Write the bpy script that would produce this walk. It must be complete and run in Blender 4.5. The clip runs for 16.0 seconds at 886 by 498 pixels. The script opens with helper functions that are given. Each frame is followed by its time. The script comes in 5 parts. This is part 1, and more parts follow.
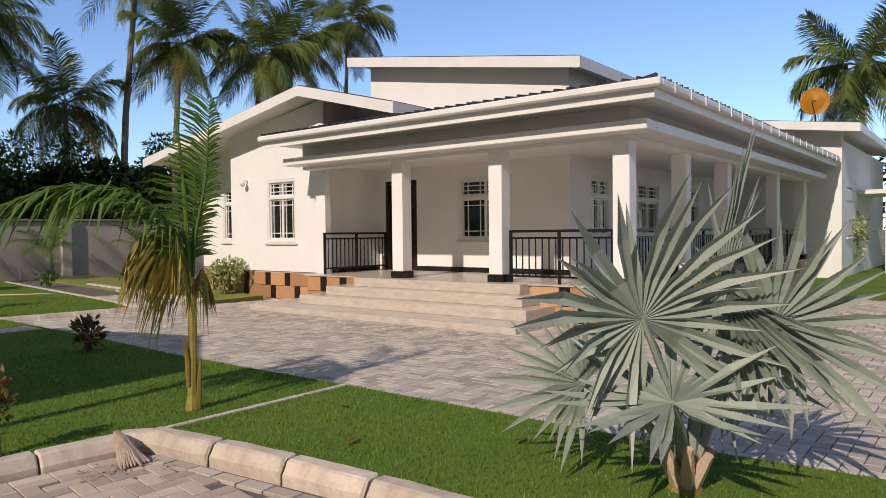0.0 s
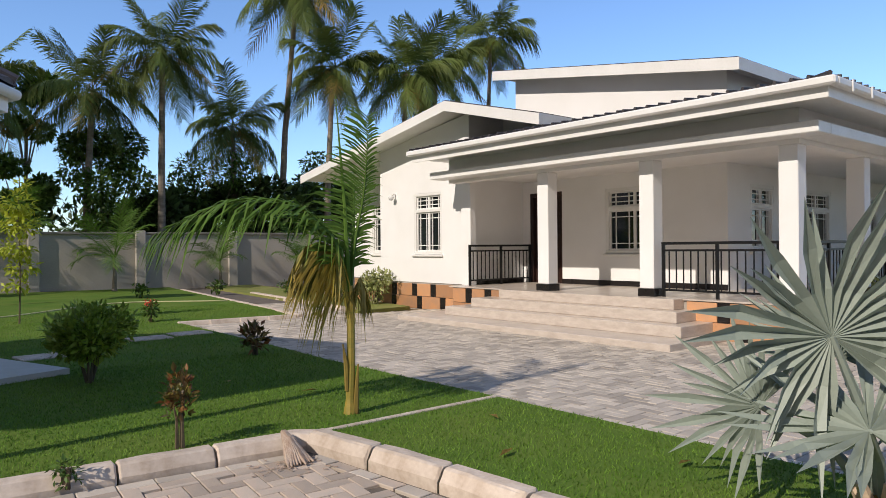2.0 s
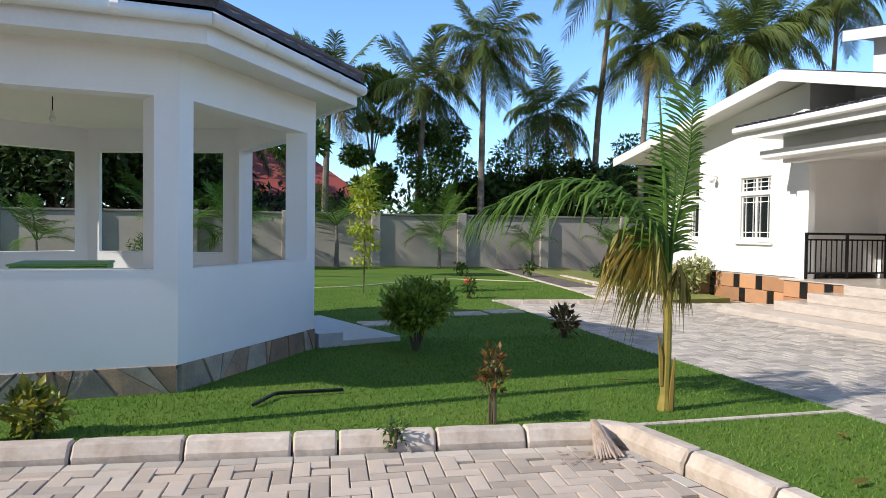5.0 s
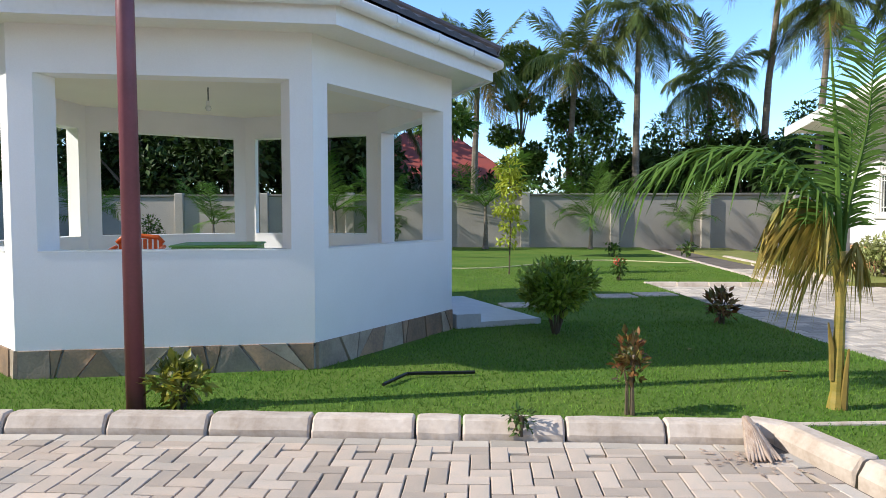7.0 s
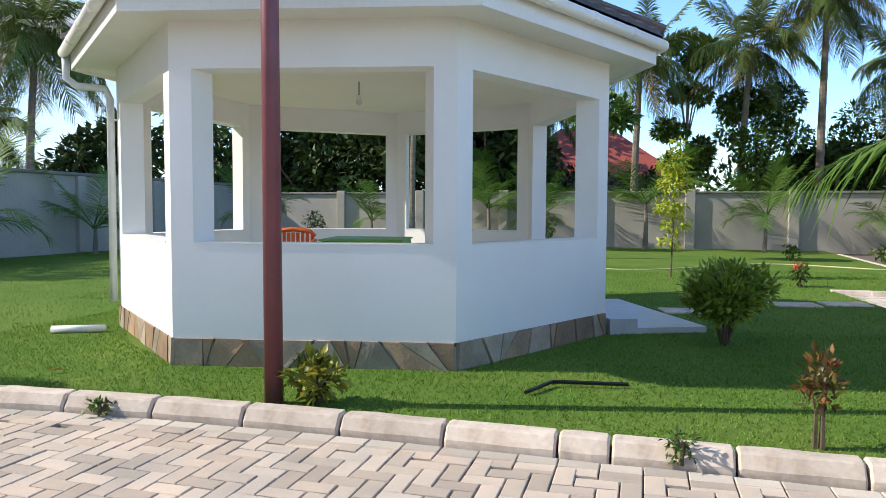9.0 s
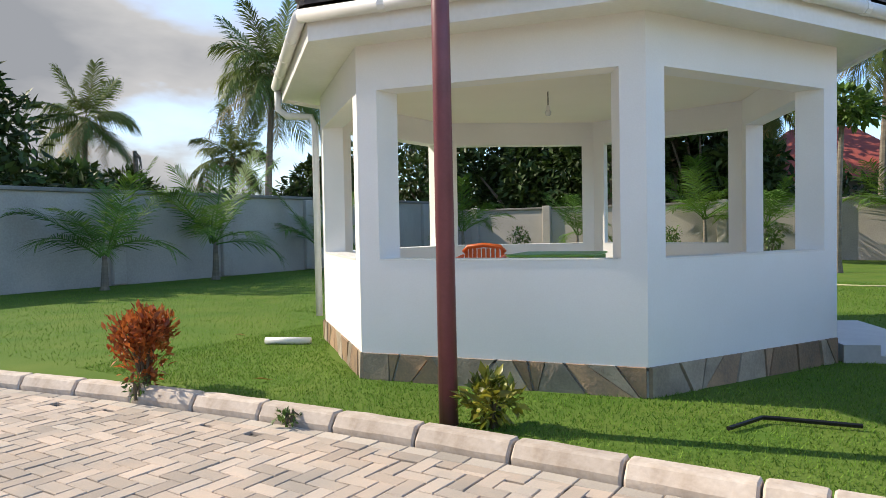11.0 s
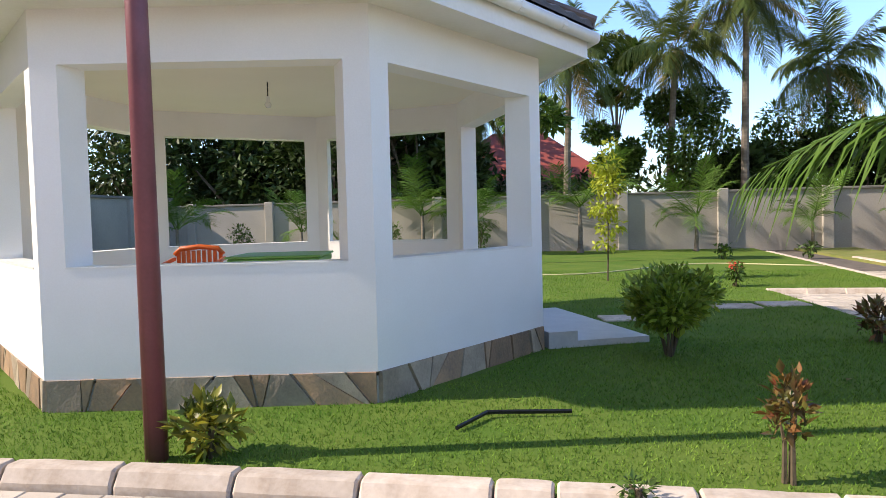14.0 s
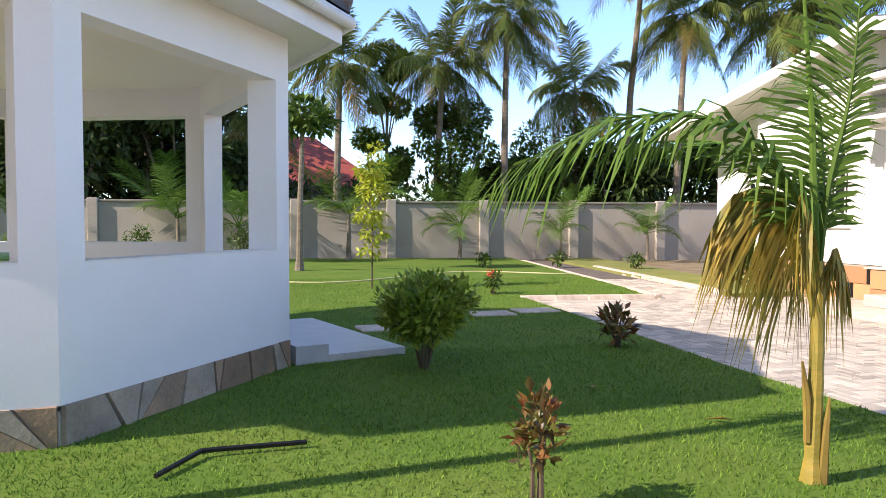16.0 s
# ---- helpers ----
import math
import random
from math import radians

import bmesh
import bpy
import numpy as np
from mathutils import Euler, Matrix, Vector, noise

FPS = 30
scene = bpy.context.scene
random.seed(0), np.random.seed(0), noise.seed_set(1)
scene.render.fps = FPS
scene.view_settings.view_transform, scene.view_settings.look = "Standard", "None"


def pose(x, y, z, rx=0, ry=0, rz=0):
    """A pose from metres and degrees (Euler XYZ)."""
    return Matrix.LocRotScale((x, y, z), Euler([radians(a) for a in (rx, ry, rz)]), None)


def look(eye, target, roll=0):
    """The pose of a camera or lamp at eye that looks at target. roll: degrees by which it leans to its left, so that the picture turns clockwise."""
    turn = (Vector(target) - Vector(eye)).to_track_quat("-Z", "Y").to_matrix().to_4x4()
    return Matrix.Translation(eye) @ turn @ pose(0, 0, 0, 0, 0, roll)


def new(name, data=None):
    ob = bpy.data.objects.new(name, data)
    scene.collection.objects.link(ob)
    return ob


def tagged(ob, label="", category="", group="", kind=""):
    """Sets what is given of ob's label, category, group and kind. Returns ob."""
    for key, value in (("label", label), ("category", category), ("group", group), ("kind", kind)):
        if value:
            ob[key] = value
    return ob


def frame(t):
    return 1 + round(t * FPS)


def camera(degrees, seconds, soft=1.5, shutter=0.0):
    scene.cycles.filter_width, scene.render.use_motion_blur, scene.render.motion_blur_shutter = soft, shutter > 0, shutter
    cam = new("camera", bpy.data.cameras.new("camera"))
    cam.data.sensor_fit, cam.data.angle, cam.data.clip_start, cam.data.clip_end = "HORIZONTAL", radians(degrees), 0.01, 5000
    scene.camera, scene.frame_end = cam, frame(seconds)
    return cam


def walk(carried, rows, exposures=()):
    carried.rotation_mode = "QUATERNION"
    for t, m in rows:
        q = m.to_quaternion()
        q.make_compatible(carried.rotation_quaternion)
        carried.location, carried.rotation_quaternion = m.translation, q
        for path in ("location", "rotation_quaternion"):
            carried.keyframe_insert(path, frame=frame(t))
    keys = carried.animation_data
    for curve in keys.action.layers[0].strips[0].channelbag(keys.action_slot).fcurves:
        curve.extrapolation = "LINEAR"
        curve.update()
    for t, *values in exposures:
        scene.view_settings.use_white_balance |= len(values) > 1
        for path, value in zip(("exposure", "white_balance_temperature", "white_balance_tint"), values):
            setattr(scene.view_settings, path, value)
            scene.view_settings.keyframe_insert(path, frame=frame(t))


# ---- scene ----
cam = camera(64.7, 16.0, soft=0.85)
PATH = [
    (0, (-1.737, -4.43, 1.332), (-0.309, -3.031, 1.287), -0.6),
    (0.5, (-1.755, -4.409, 1.332), (-0.425, -2.916, 1.293), -0.5),
    (1, (-1.77, -4.366, 1.318), (-0.522, -2.804, 1.283), -0.4),
    (1.5, (-1.771, -4.344, 1.312), (-0.573, -2.743, 1.289), -0.2),
    (2, (-1.779, -4.334, 1.311), (-0.656, -2.68, 1.308), -0.5),
    (2.5, (-1.8, -4.335, 1.334), (-0.81, -2.598, 1.35), -0.4),
    (3, (-1.794, -4.277, 1.331), (-0.983, -2.449, 1.383), -0.5),
    (3.5, (-1.775, -4.23, 1.324), (-1.124, -2.34, 1.369), -0.0),
    (4, (-1.767, -4.182, 1.315), (-1.234, -2.255, 1.335), 0.0),
    (4.2, (-1.762, -4.185, 1.304), (-1.277, -2.244, 1.311), 0.3),
    (6.5, (-1.616, -3.955, 1.291), (-1.599, -1.958, 1.185), -0.1),
    (7, (-1.554, -3.926, 1.271), (-1.67, -1.932, 1.167), -0.1),
    (7.5, (-1.538, -3.873, 1.261), (-1.748, -1.887, 1.145), -0.4),
    (8, (-1.545, -3.756, 1.262), (-1.856, -1.784, 1.141), 0.2),
    (8.5, (-1.551, -3.649, 1.244), (-1.985, -1.699, 1.142), 0.9),
    (9, (-1.54, -3.555, 1.236), (-2.091, -1.636, 1.128), 0.3),
    (9.5, (-1.485, -3.407, 1.236), (-2.219, -1.548, 1.165), -0.4),
    (10, (-1.419, -3.299, 1.208), (-2.416, -1.565, 1.182), -0.5),
    (10.2, (-1.416, -3.276, 1.218), (-2.493, -1.592, 1.177), -0.7),
    (12.3, (-1.53, -3.181, 1.229), (-2.627, -1.511, 1.146), -1.3),
    (12.5, (-1.542, -3.153, 1.238), (-2.586, -1.45, 1.15), -1.1),
    (13, (-1.59, -3.096, 1.239), (-2.478, -1.306, 1.159), -0.6),
    (13.5, (-1.59, -3.024, 1.229), (-2.234, -1.131, 1.156), -1.1),
    (14, (-1.568, -2.955, 1.254), (-1.947, -0.993, 1.165), -1.4),
    (14.5, (-1.474, -2.786, 1.242), (-1.651, -0.796, 1.163), -1.3),
    (15, (-1.434, -2.663, 1.207), (-1.412, -0.665, 1.13), -1.1),
    (15.5, (-1.401, -2.506, 1.175), (-1.238, -0.515, 1.082), -0.8),
    (16, (-1.388, -2.329, 1.192), (-1.13, -0.347, 1.119), 0.1),
]
walk(cam, [(t, look(eye, target, roll)) for t, eye, target, roll in PATH],
     exposures=[(0, 0.34, 7250, 18), (2, 0.48, 6850, 15), (3.5, 0.7, 6550, 13), (6.5, 1.1, 6350, 11), (9, 1.26, 6650, 10), (12.5, 1.22, 7350, 14), (14.5, 1.44, 7150, 18), (16, 1.54, 7150, 20)])

# ---- world, sun ----
SUN_AZ, SUN_EL = radians(194.0), radians(35.0)
sun_dir = Vector((math.cos(SUN_AZ) * math.cos(SUN_EL), math.sin(SUN_AZ) * math.cos(SUN_EL), math.sin(SUN_EL)))
sun_data = bpy.data.lights.new("sun", "SUN")
sun_data.energy, sun_data.angle, sun_data.color = 2.7, radians(0.6), (1.0, 0.95, 0.87)
sun = new("sun", sun_data)
sun.matrix_world = look((0, 0, 30), Vector((0, 0, 30)) - sun_dir)

world = bpy.data.worlds.new("sky")
scene.world = world
world.use_nodes = True
wn, wl = world.node_tree.nodes, world.node_tree.links
wn.clear()
sky = wn.new("ShaderNodeTexSky")
sky.sky_type, sky.sun_disc = "NISHITA", False
sky.sun_elevation, sky.sun_rotation = SUN_EL, radians(90) - SUN_AZ
sky.air_density, sky.dust_density, sky.ozone_density = 1.0, 0.15, 4.5
coords = wn.new("ShaderNodeTexCoord")
squash = wn.new("ShaderNodeMapping")
squash.inputs["Scale"].default_value = (1.0, 1.0, 2.6)
puffs = wn.new("ShaderNodeTexNoise")
puffs.inputs["Scale"].default_value, puffs.inputs["Detail"].default_value = 2.2, 7
split = wn.new("ShaderNodeSeparateXYZ")
cover = wn.new("ShaderNodeMath")
cover.operation = "MULTIPLY_ADD"
cover.inputs[1].default_value = -0.5
south = wn.new("ShaderNodeMath")
south.operation = "MULTIPLY"
south.inputs[1].default_value = -0.2
amount = wn.new("ShaderNodeMath")
amount.operation = "ADD"
ramp = wn.new("ShaderNodeValToRGB")
ramp.color_ramp.elements[0].position, ramp.color_ramp.elements[1].position = 0.56, 0.74
cloud = wn.new("ShaderNodeValToRGB")
cloud.color_ramp.elements[0].color, cloud.color_ramp.elements[1].color = (2.2, 2.28, 2.4, 1), (0.95, 1.06, 1.24, 1)
cloud.color_ramp.elements[0].position, cloud.color_ramp.elements[1].position = 0.62, 0.88
mix = wn.new("ShaderNodeMixRGB")
back = wn.new("ShaderNodeBackground")
back.inputs["Strength"].default_value = 0.15
out = wn.new("ShaderNodeOutputWorld")
wl.new(coords.outputs["Generated"], squash.inputs["Vector"])
wl.new(squash.outputs["Vector"], puffs.inputs["Vector"])
wl.new(coords.outputs["Generated"], split.inputs[0])
wl.new(split.outputs["X"], cover.inputs[0])
wl.new(split.outputs["Y"], south.inputs[0])
wl.new(south.outputs[0], cover.inputs[2])
wl.new(cover.outputs[0], amount.inputs[0])
wl.new(puffs.outputs["Fac"], amount.inputs[1])
wl.new(amount.outputs[0], ramp.inputs["Fac"])
wl.new(amount.outputs[0], cloud.inputs["Fac"])
wl.new(ramp.outputs["Color"], mix.inputs["Fac"])
clear = wn.new("ShaderNodeMixRGB")
clear.blend_type = "MULTIPLY"
clear.inputs["Fac"].default_value, clear.inputs["Color2"].default_value = 1.0, (0.74, 0.86, 0.97, 1)
wl.new(sky.outputs["Color"], clear.inputs["Color1"])
wl.new(clear.outputs["Color"], mix.inputs["Color1"])
wl.new(cloud.outputs["Color"], mix.inputs["Color2"])
wl.new(mix.outputs["Color"], back.inputs["Color"])
wl.new(back.outputs[0], out.inputs["Surface"])


# ---- materials ----
def mat(name, a, b=None, rough=0.7, scale=4.0, fine=60.0, bump=0.15, metal=0.0, island=0.0, rand=0.0, spec=0.4, sheen=0.0, stretch=(1, 1, 1), trans=0.0):
    """Two colours mixed by a coarse and a fine noise, with relief; island, rand: spread of value from piece to piece."""
    m = bpy.data.materials.new(name)
    m.use_nodes = True
    n, l = m.node_tree.nodes, m.node_tree.links
    p = n["Principled BSDF"]
    b = b or tuple(c * 0.8 for c in a)
    tc, mp = n.new("ShaderNodeTexCoord"), n.new("ShaderNodeMapping")
    mp.inputs["Scale"].default_value = stretch
    l.new(tc.outputs["Object"], mp.inputs["Vector"])
    n1, n2 = n.new("ShaderNodeTexNoise"), n.new("ShaderNodeTexNoise")
    n1.inputs["Scale"].default_value, n1.inputs["Detail"].default_value = scale, 4
    n2.inputs["Scale"].default_value, n2.inputs["Detail"].default_value = fine, 3
    for x in (n1, n2):
        l.new(mp.outputs["Vector"], x.inputs["Vector"])
    add = n.new("ShaderNodeMath")
    add.operation = "MULTIPLY_ADD"
    add.inputs[1].default_value = 0.45
    l.new(n2.outputs["Fac"], add.inputs[0])
    l.new(n1.outputs["Fac"], add.inputs[2])
    r = n.new("ShaderNodeValToRGB")
    r.color_ramp.elements[0].position, r.color_ramp.elements[1].position = 0.5, 0.95
    r.color_ramp.elements[0].color, r.color_ramp.elements[1].color = (*a, 1), (*b, 1)
    l.new(add.outputs[0], r.inputs["Fac"])
    colour = r.outputs["Color"]
    if island or rand:
        hsv = n.new("ShaderNodeHueSaturation")
        span = n.new("ShaderNodeMapRange")
        k = max(island, rand)
        span.inputs["To Min"].default_value, span.inputs["To Max"].default_value = 1 - k, 1 + k
        if island:
            g = n.new("ShaderNodeNewGeometry")
            l.new(g.outputs["Random Per Island"], span.inputs["Value"])
        else:
            g = n.new("ShaderNodeObjectInfo")
            l.new(g.outputs["Random"], span.inputs["Value"])
        l.new(span.outputs[0], hsv.inputs["Value"])
        l.new(colour, hsv.inputs["Color"])
        colour = hsv.outputs["Color"]
    l.new(colour, p.inputs["Base Color"])
    p.inputs["Roughness"].default_value, p.inputs["Metallic"].default_value = rough, metal
    p.inputs["Specular IOR Level"].default_value = spec
    if bump:
        bp = n.new("ShaderNodeBump")
        bp.inputs["Strength"].default_value, bp.inputs["Distance"].default_value = bump, 0.02
        l.new(add.outputs[0], bp.inputs["Height"])
        l.new(bp.outputs["Normal"], p.inputs["Normal"])
    if trans:
        tr, mx = n.new("ShaderNodeBsdfTranslucent"), n.new("ShaderNodeMixShader")
        l.new(colour, tr.inputs["Color"])
        mx.inputs["Fac"].default_value = trans
        o = n["Material Output"]
        l.new(p.outputs[0], mx.inputs[1])
        l.new(tr.outputs[0], mx.inputs[2])
        l.new(mx.outputs[0], o.inputs["Surface"])
    return m


WHITE = mat("white_render", (0.85, 0.84, 0.82), (0.79, 0.78, 0.75), 0.75, 1.3, 90, 0.10)
TRIM = mat("white_gloss_trim", (0.82, 0.81, 0.78), (0.74, 0.73, 0.69), 0.4, 2, 30, 0.03)
CREAM = mat("cream_ceiling_paint", (0.84, 0.80, 0.68), (0.80, 0.76, 0.64), 0.8, 1, 60, 0.05)
ROOF = mat("dark_roof_tiles", (0.035, 0.032, 0.035), (0.07, 0.06, 0.06), 0.55, 6, 120, 0.3)
GRASS = mat("lawn_soil", (0.075, 0.15, 0.022), (0.13, 0.185, 0.035), 0.9, 1.2, 80, 0.6, spec=0.1)
BLADE = mat("grass_blades", (0.095, 0.205, 0.024), (0.17, 0.275, 0.045), 0.7, 0.9, 8, 0.0, island=0.4, spec=0.15, trans=0.25)
EARTH = mat("sandy_earth", (0.30, 0.24, 0.16), (0.20, 0.15, 0.09), 0.95, 1.5, 40, 0.5, spec=0.1)
DRYGRASS = mat("yellowing_lawn", (0.16, 0.20, 0.05), (0.26, 0.24, 0.09), 0.95, 1.5, 60, 0.5, spec=0.1)
BRICK = mat("red_grey_paving", (0.54, 0.42, 0.32), (0.40, 0.345, 0.285), 0.85, 3, 130, 0.35, island=0.22)
BRICKP = mat("red_grey_paver", (0.54, 0.42, 0.32), (0.40, 0.345, 0.285), 0.85, 3, 130, 0.35, rand=0.24)
GREYPAVE = mat("grey_paving", (0.51, 0.445, 0.365), (0.40, 0.35, 0.29), 0.85, 2, 110, 0.35, island=0.25)
JOINT = mat("paving_joint_sand", (0.17, 0.14, 0.11), (0.10, 0.085, 0.07), 0.95, 5, 90, 0.4)
KERB = mat("cast_kerb_concrete", (0.62, 0.53, 0.44), (0.45, 0.36, 0.28), 0.9, 9, 40, 0.25, rand=0.12)
CONC = mat("rendered_block_wall", (0.48, 0.435, 0.375), (0.33, 0.30, 0.265), 0.9, 0.6, 25, 0.35)
CONCB = mat("weathered_wall_cap", (0.27, 0.25, 0.22), (0.17, 0.16, 0.14), 0.9, 2, 30, 0.4)
STONE = mat("brown_flagstone", (0.46, 0.29, 0.17), (0.24, 0.17, 0.12), 0.75, 4, 50, 0.6, rand=0.3)
STONE2 = mat("grey_flagstone", (0.42, 0.34, 0.25), (0.26, 0.21, 0.16), 0.75, 5, 50, 0.6, rand=0.25)
CLAD = mat("orange_stone_cladding", (0.55, 0.27, 0.12), (0.42, 0.24, 0.14), 0.6, 4, 60, 0.3, rand=0.25)
BLACKTILE = mat("black_glazed_tile", (0.012, 0.010, 0.010), (0.02, 0.017, 0.016), 0.25, 4, 50, 0.05)
MARBLE = mat("pink_marble_tile", (0.60, 0.53, 0.46), (0.46, 0.39, 0.33), 0.28, 5, 30, 0.03, stretch=(1, 1, 3))
GREYTILE = mat("grey_step_tile", (0.56, 0.55, 0.53), (0.47, 0.46, 0.45), 0.35, 5, 40, 0.03)
IRON = mat("black_painted_iron", (0.012, 0.012, 0.013), (0.02, 0.02, 0.02), 0.35, 10, 80, 0.03, metal=0.3)
MAROON = mat("maroon_painted_steel", (0.21, 0.068, 0.082), (0.16, 0.055, 0.065), 0.4, 6, 60, 0.08)
PVC = mat("white_pvc_pipe", (0.72, 0.72, 0.70), (0.62, 0.62, 0.60), 0.35, 8, 60, 0.02)
DARKWOOD = mat("dark_stained_door", (0.022, 0.010, 0.008), (0.04, 0.018, 0.012), 0.35, 6, 40, 0.1, stretch=(6, 6, 0.5))
ORANGE = mat("orange_plastic", (0.62, 0.12, 0.02), (0.55, 0.10, 0.02), 0.4, 4, 40, 0.02)
GREENP = mat("green_plastic", (0.16, 0.36, 0.08), (0.14, 0.31, 0.07), 0.45, 4, 40, 0.02)
DISH = mat("yellow_dish_paint", (0.75, 0.33, 0.02), (0.65, 0.28, 0.02), 0.5, 4, 40, 0.02)
REDROOF = mat("red_sheet_roof", (0.36, 0.075, 0.05), (0.28, 0.07, 0.05), 0.6, 2, 30, 0.1)
BARK = mat("palm_bark", (0.26, 0.22, 0.17), (0.15, 0.12, 0.09), 0.9, 3, 30, 0.7, stretch=(1, 1, 4))
TWIG = mat("brown_twig", (0.13, 0.10, 0.06), (0.08, 0.06, 0.04), 0.9, 8, 60, 0.4)
YTRUNK = mat("yellow_green_palm_stem", (0.36, 0.25, 0.05), (0.22, 0.20, 0.04), 0.5, 5, 30, 0.25, stretch=(1, 1, 3))
FROND = mat("coconut_frond", (0.085, 0.135, 0.032), (0.145, 0.18, 0.045), 0.55, 0.8, 12, 0.0, rand=0.3, trans=0.25, spec=0.2)
AGED = mat("yellowing_frond", (0.20, 0.17, 0.035), (0.28, 0.17, 0.04), 0.55, 1.2, 14, 0.0, rand=0.25, trans=0.25)
YOUNG = mat("fresh_palm_frond", (0.085, 0.18, 0.028), (0.14, 0.24, 0.045), 0.6, 1.5, 14, 0.0, rand=0.25, trans=0.3, spec=0.15)
DRYF = mat("dry_palm_frond", (0.36, 0.27, 0.06), (0.26, 0.16, 0.045), 0.6, 4, 20, 0.0, rand=0.2, trans=0.2)
WITHER = mat("withering_palm_frond", (0.42, 0.28, 0.05), (0.17, 0.19, 0.035), 0.55, 5, 16, 0.0, island=0.45, trans=0.25)
BLUEFAN = mat("blue_grey_fan_leaf", (0.25, 0.30, 0.25), (0.31, 0.35, 0.29), 0.5, 2, 40, 0.05, rand=0.1, trans=0.12)
PALEBASE = mat("pale_cut_leaf_base", (0.64, 0.46, 0.33), (0.46, 0.36, 0.25), 0.7, 6, 40, 0.4)
HUSK = mat("dry_grey_husk", (0.50, 0.40, 0.32), (0.30, 0.20, 0.14), 0.9, 14, 60, 0.5, stretch=(4, 1, 1))
LEAF = mat("green_leaves", (0.06, 0.125, 0.018), (0.11, 0.18, 0.03), 0.5, 1.0, 10, 0.0, island=0.45, trans=0.25)
BUSHLEAF = mat("fresh_bush_leaves", (0.15, 0.26, 0.03), (0.34, 0.40, 0.06), 0.45, 2.5, 12, 0.0, island=0.4, trans=0.35)
LIME = mat("lime_leaves", (0.32, 0.40, 0.03), (0.45, 0.45, 0.05), 0.5, 2.0, 10, 0.0, island=0.3, trans=0.35)
VARIEG = mat("pale_variegated_leaves", (0.30, 0.36, 0.12), (0.42, 0.42, 0.20), 0.5, 3.0, 10, 0.0, island=0.4, trans=0.3)
CROTON = mat("croton_leaves", (0.19, 0.045, 0.025), (0.12, 0.15, 0.03), 0.4, 9.0, 20, 0.0, island=0.6, trans=0.2)
REDLEAF = mat("orange_red_leaves", (0.50, 0.15, 0.03), (0.24, 0.05, 0.02), 0.45, 5.0, 20, 0.0, island=0.5, trans=0.3)
GOLDCRO = mat("gold_green_croton_leaves", (0.38, 0.33, 0.04), (0.09, 0.14, 0.02), 0.4, 7.0, 20, 0.0, island=0.5, trans=0.3)
WOODS = mat("dark_woodland_leaves", (0.03, 0.062, 0.014), (0.06, 0.10, 0.02), 0.6, 0.5, 6, 0.0, island=0.5, trans=0.15)
PETAL = mat("red_flower", (0.6, 0.06, 0.03), (0.5, 0.05, 0.03), 0.5, 9, 20, 0.0)
HOSE = mat("pale_hose", (0.55, 0.52, 0.28), (0.5, 0.47, 0.25), 0.5, 5, 20, 0.0)
GLASS = mat("dark_window_glass", (0.012, 0.016, 0.018), (0.02, 0.024, 0.025), 0.06, 1, 5, 0.0, spec=0.7)
BULB = mat("lamp_glass", (0.75, 0.75, 0.72), (0.7, 0.7, 0.68), 0.15, 5, 20, 0.0)


# ---- mesh helpers ----
def part(name, bm, material, parent=None, label="", smooth=False):
    me = bpy.data.meshes.new(name)
    bm.normal_update()
    bm.to_mesh(me)
    bm.free()
    me.materials.append(material)
    if smooth:
        me.polygons.foreach_set("use_smooth", [True] * len(me.polygons))
    ob = new(name, me)
    if parent:
        ob.parent = parent
    if label:
        ob["label"] = label
    return ob


def again(ob, parent, m):
    """Another object on the same mesh."""
    o = new(ob.name.split(".")[0], ob.data)
    o.parent = parent
    o.matrix_local = m
    return o


def thing(name, label, category, m=None, group="", kind=""):
    e = new(name)
    if m:
        e.matrix_world = m
    return tagged(e, label, category, group, kind)


def box(bm, x0, x1, y0, y1, z0, z1, bev=0.0):
    vs = [bm.verts.new(p) for p in ((x0, y0, z0), (x1, y0, z0), (x1, y1, z0), (x0, y1, z0), (x0, y0, z1), (x1, y0, z1), (x1, y1, z1), (x0, y1, z1))]
    fs = [bm.faces.new([vs[i] for i in q]) for q in ((3, 2, 1, 0), (4, 5, 6, 7), (0, 1, 5, 4), (1, 2, 6, 5), (2, 3, 7, 6), (3, 0, 4, 7))]
    if bev:
        es = list({e for f in fs for e in f.edges})
        bmesh.ops.bevel(bm, geom=es, offset=bev, segments=1, affect="EDGES")
    return bm


def boxes(*rows, bev=0.0):
    bm = bmesh.new()
    for r in rows:
        box(bm, *r, bev=bev)
    return bm


def prism(pts, z0, z1):
    """A flat polygon raised from z0 to z1 (each a number, or one value a corner)."""
    bm = bmesh.new()
    n = len(pts)
    lo = z0 if isinstance(z0, (list, tuple)) else [z0] * n
    hi = z1 if isinstance(z1, (list, tuple)) else [z1] * n
    a = [bm.verts.new((p[0], p[1], z)) for p, z in zip(pts, lo)]
    b = [bm.verts.new((p[0], p[1], z)) for p, z in zip(pts, hi)]
    bm.faces.new(a[::-1]), bm.faces.new(b)
    for i in range(n):
        j = (i + 1) % n
        bm.faces.new((a[i], a[j], b[j], b[i]))
    bmesh.ops.recalc_face_normals(bm, faces=bm.faces)
    return bm


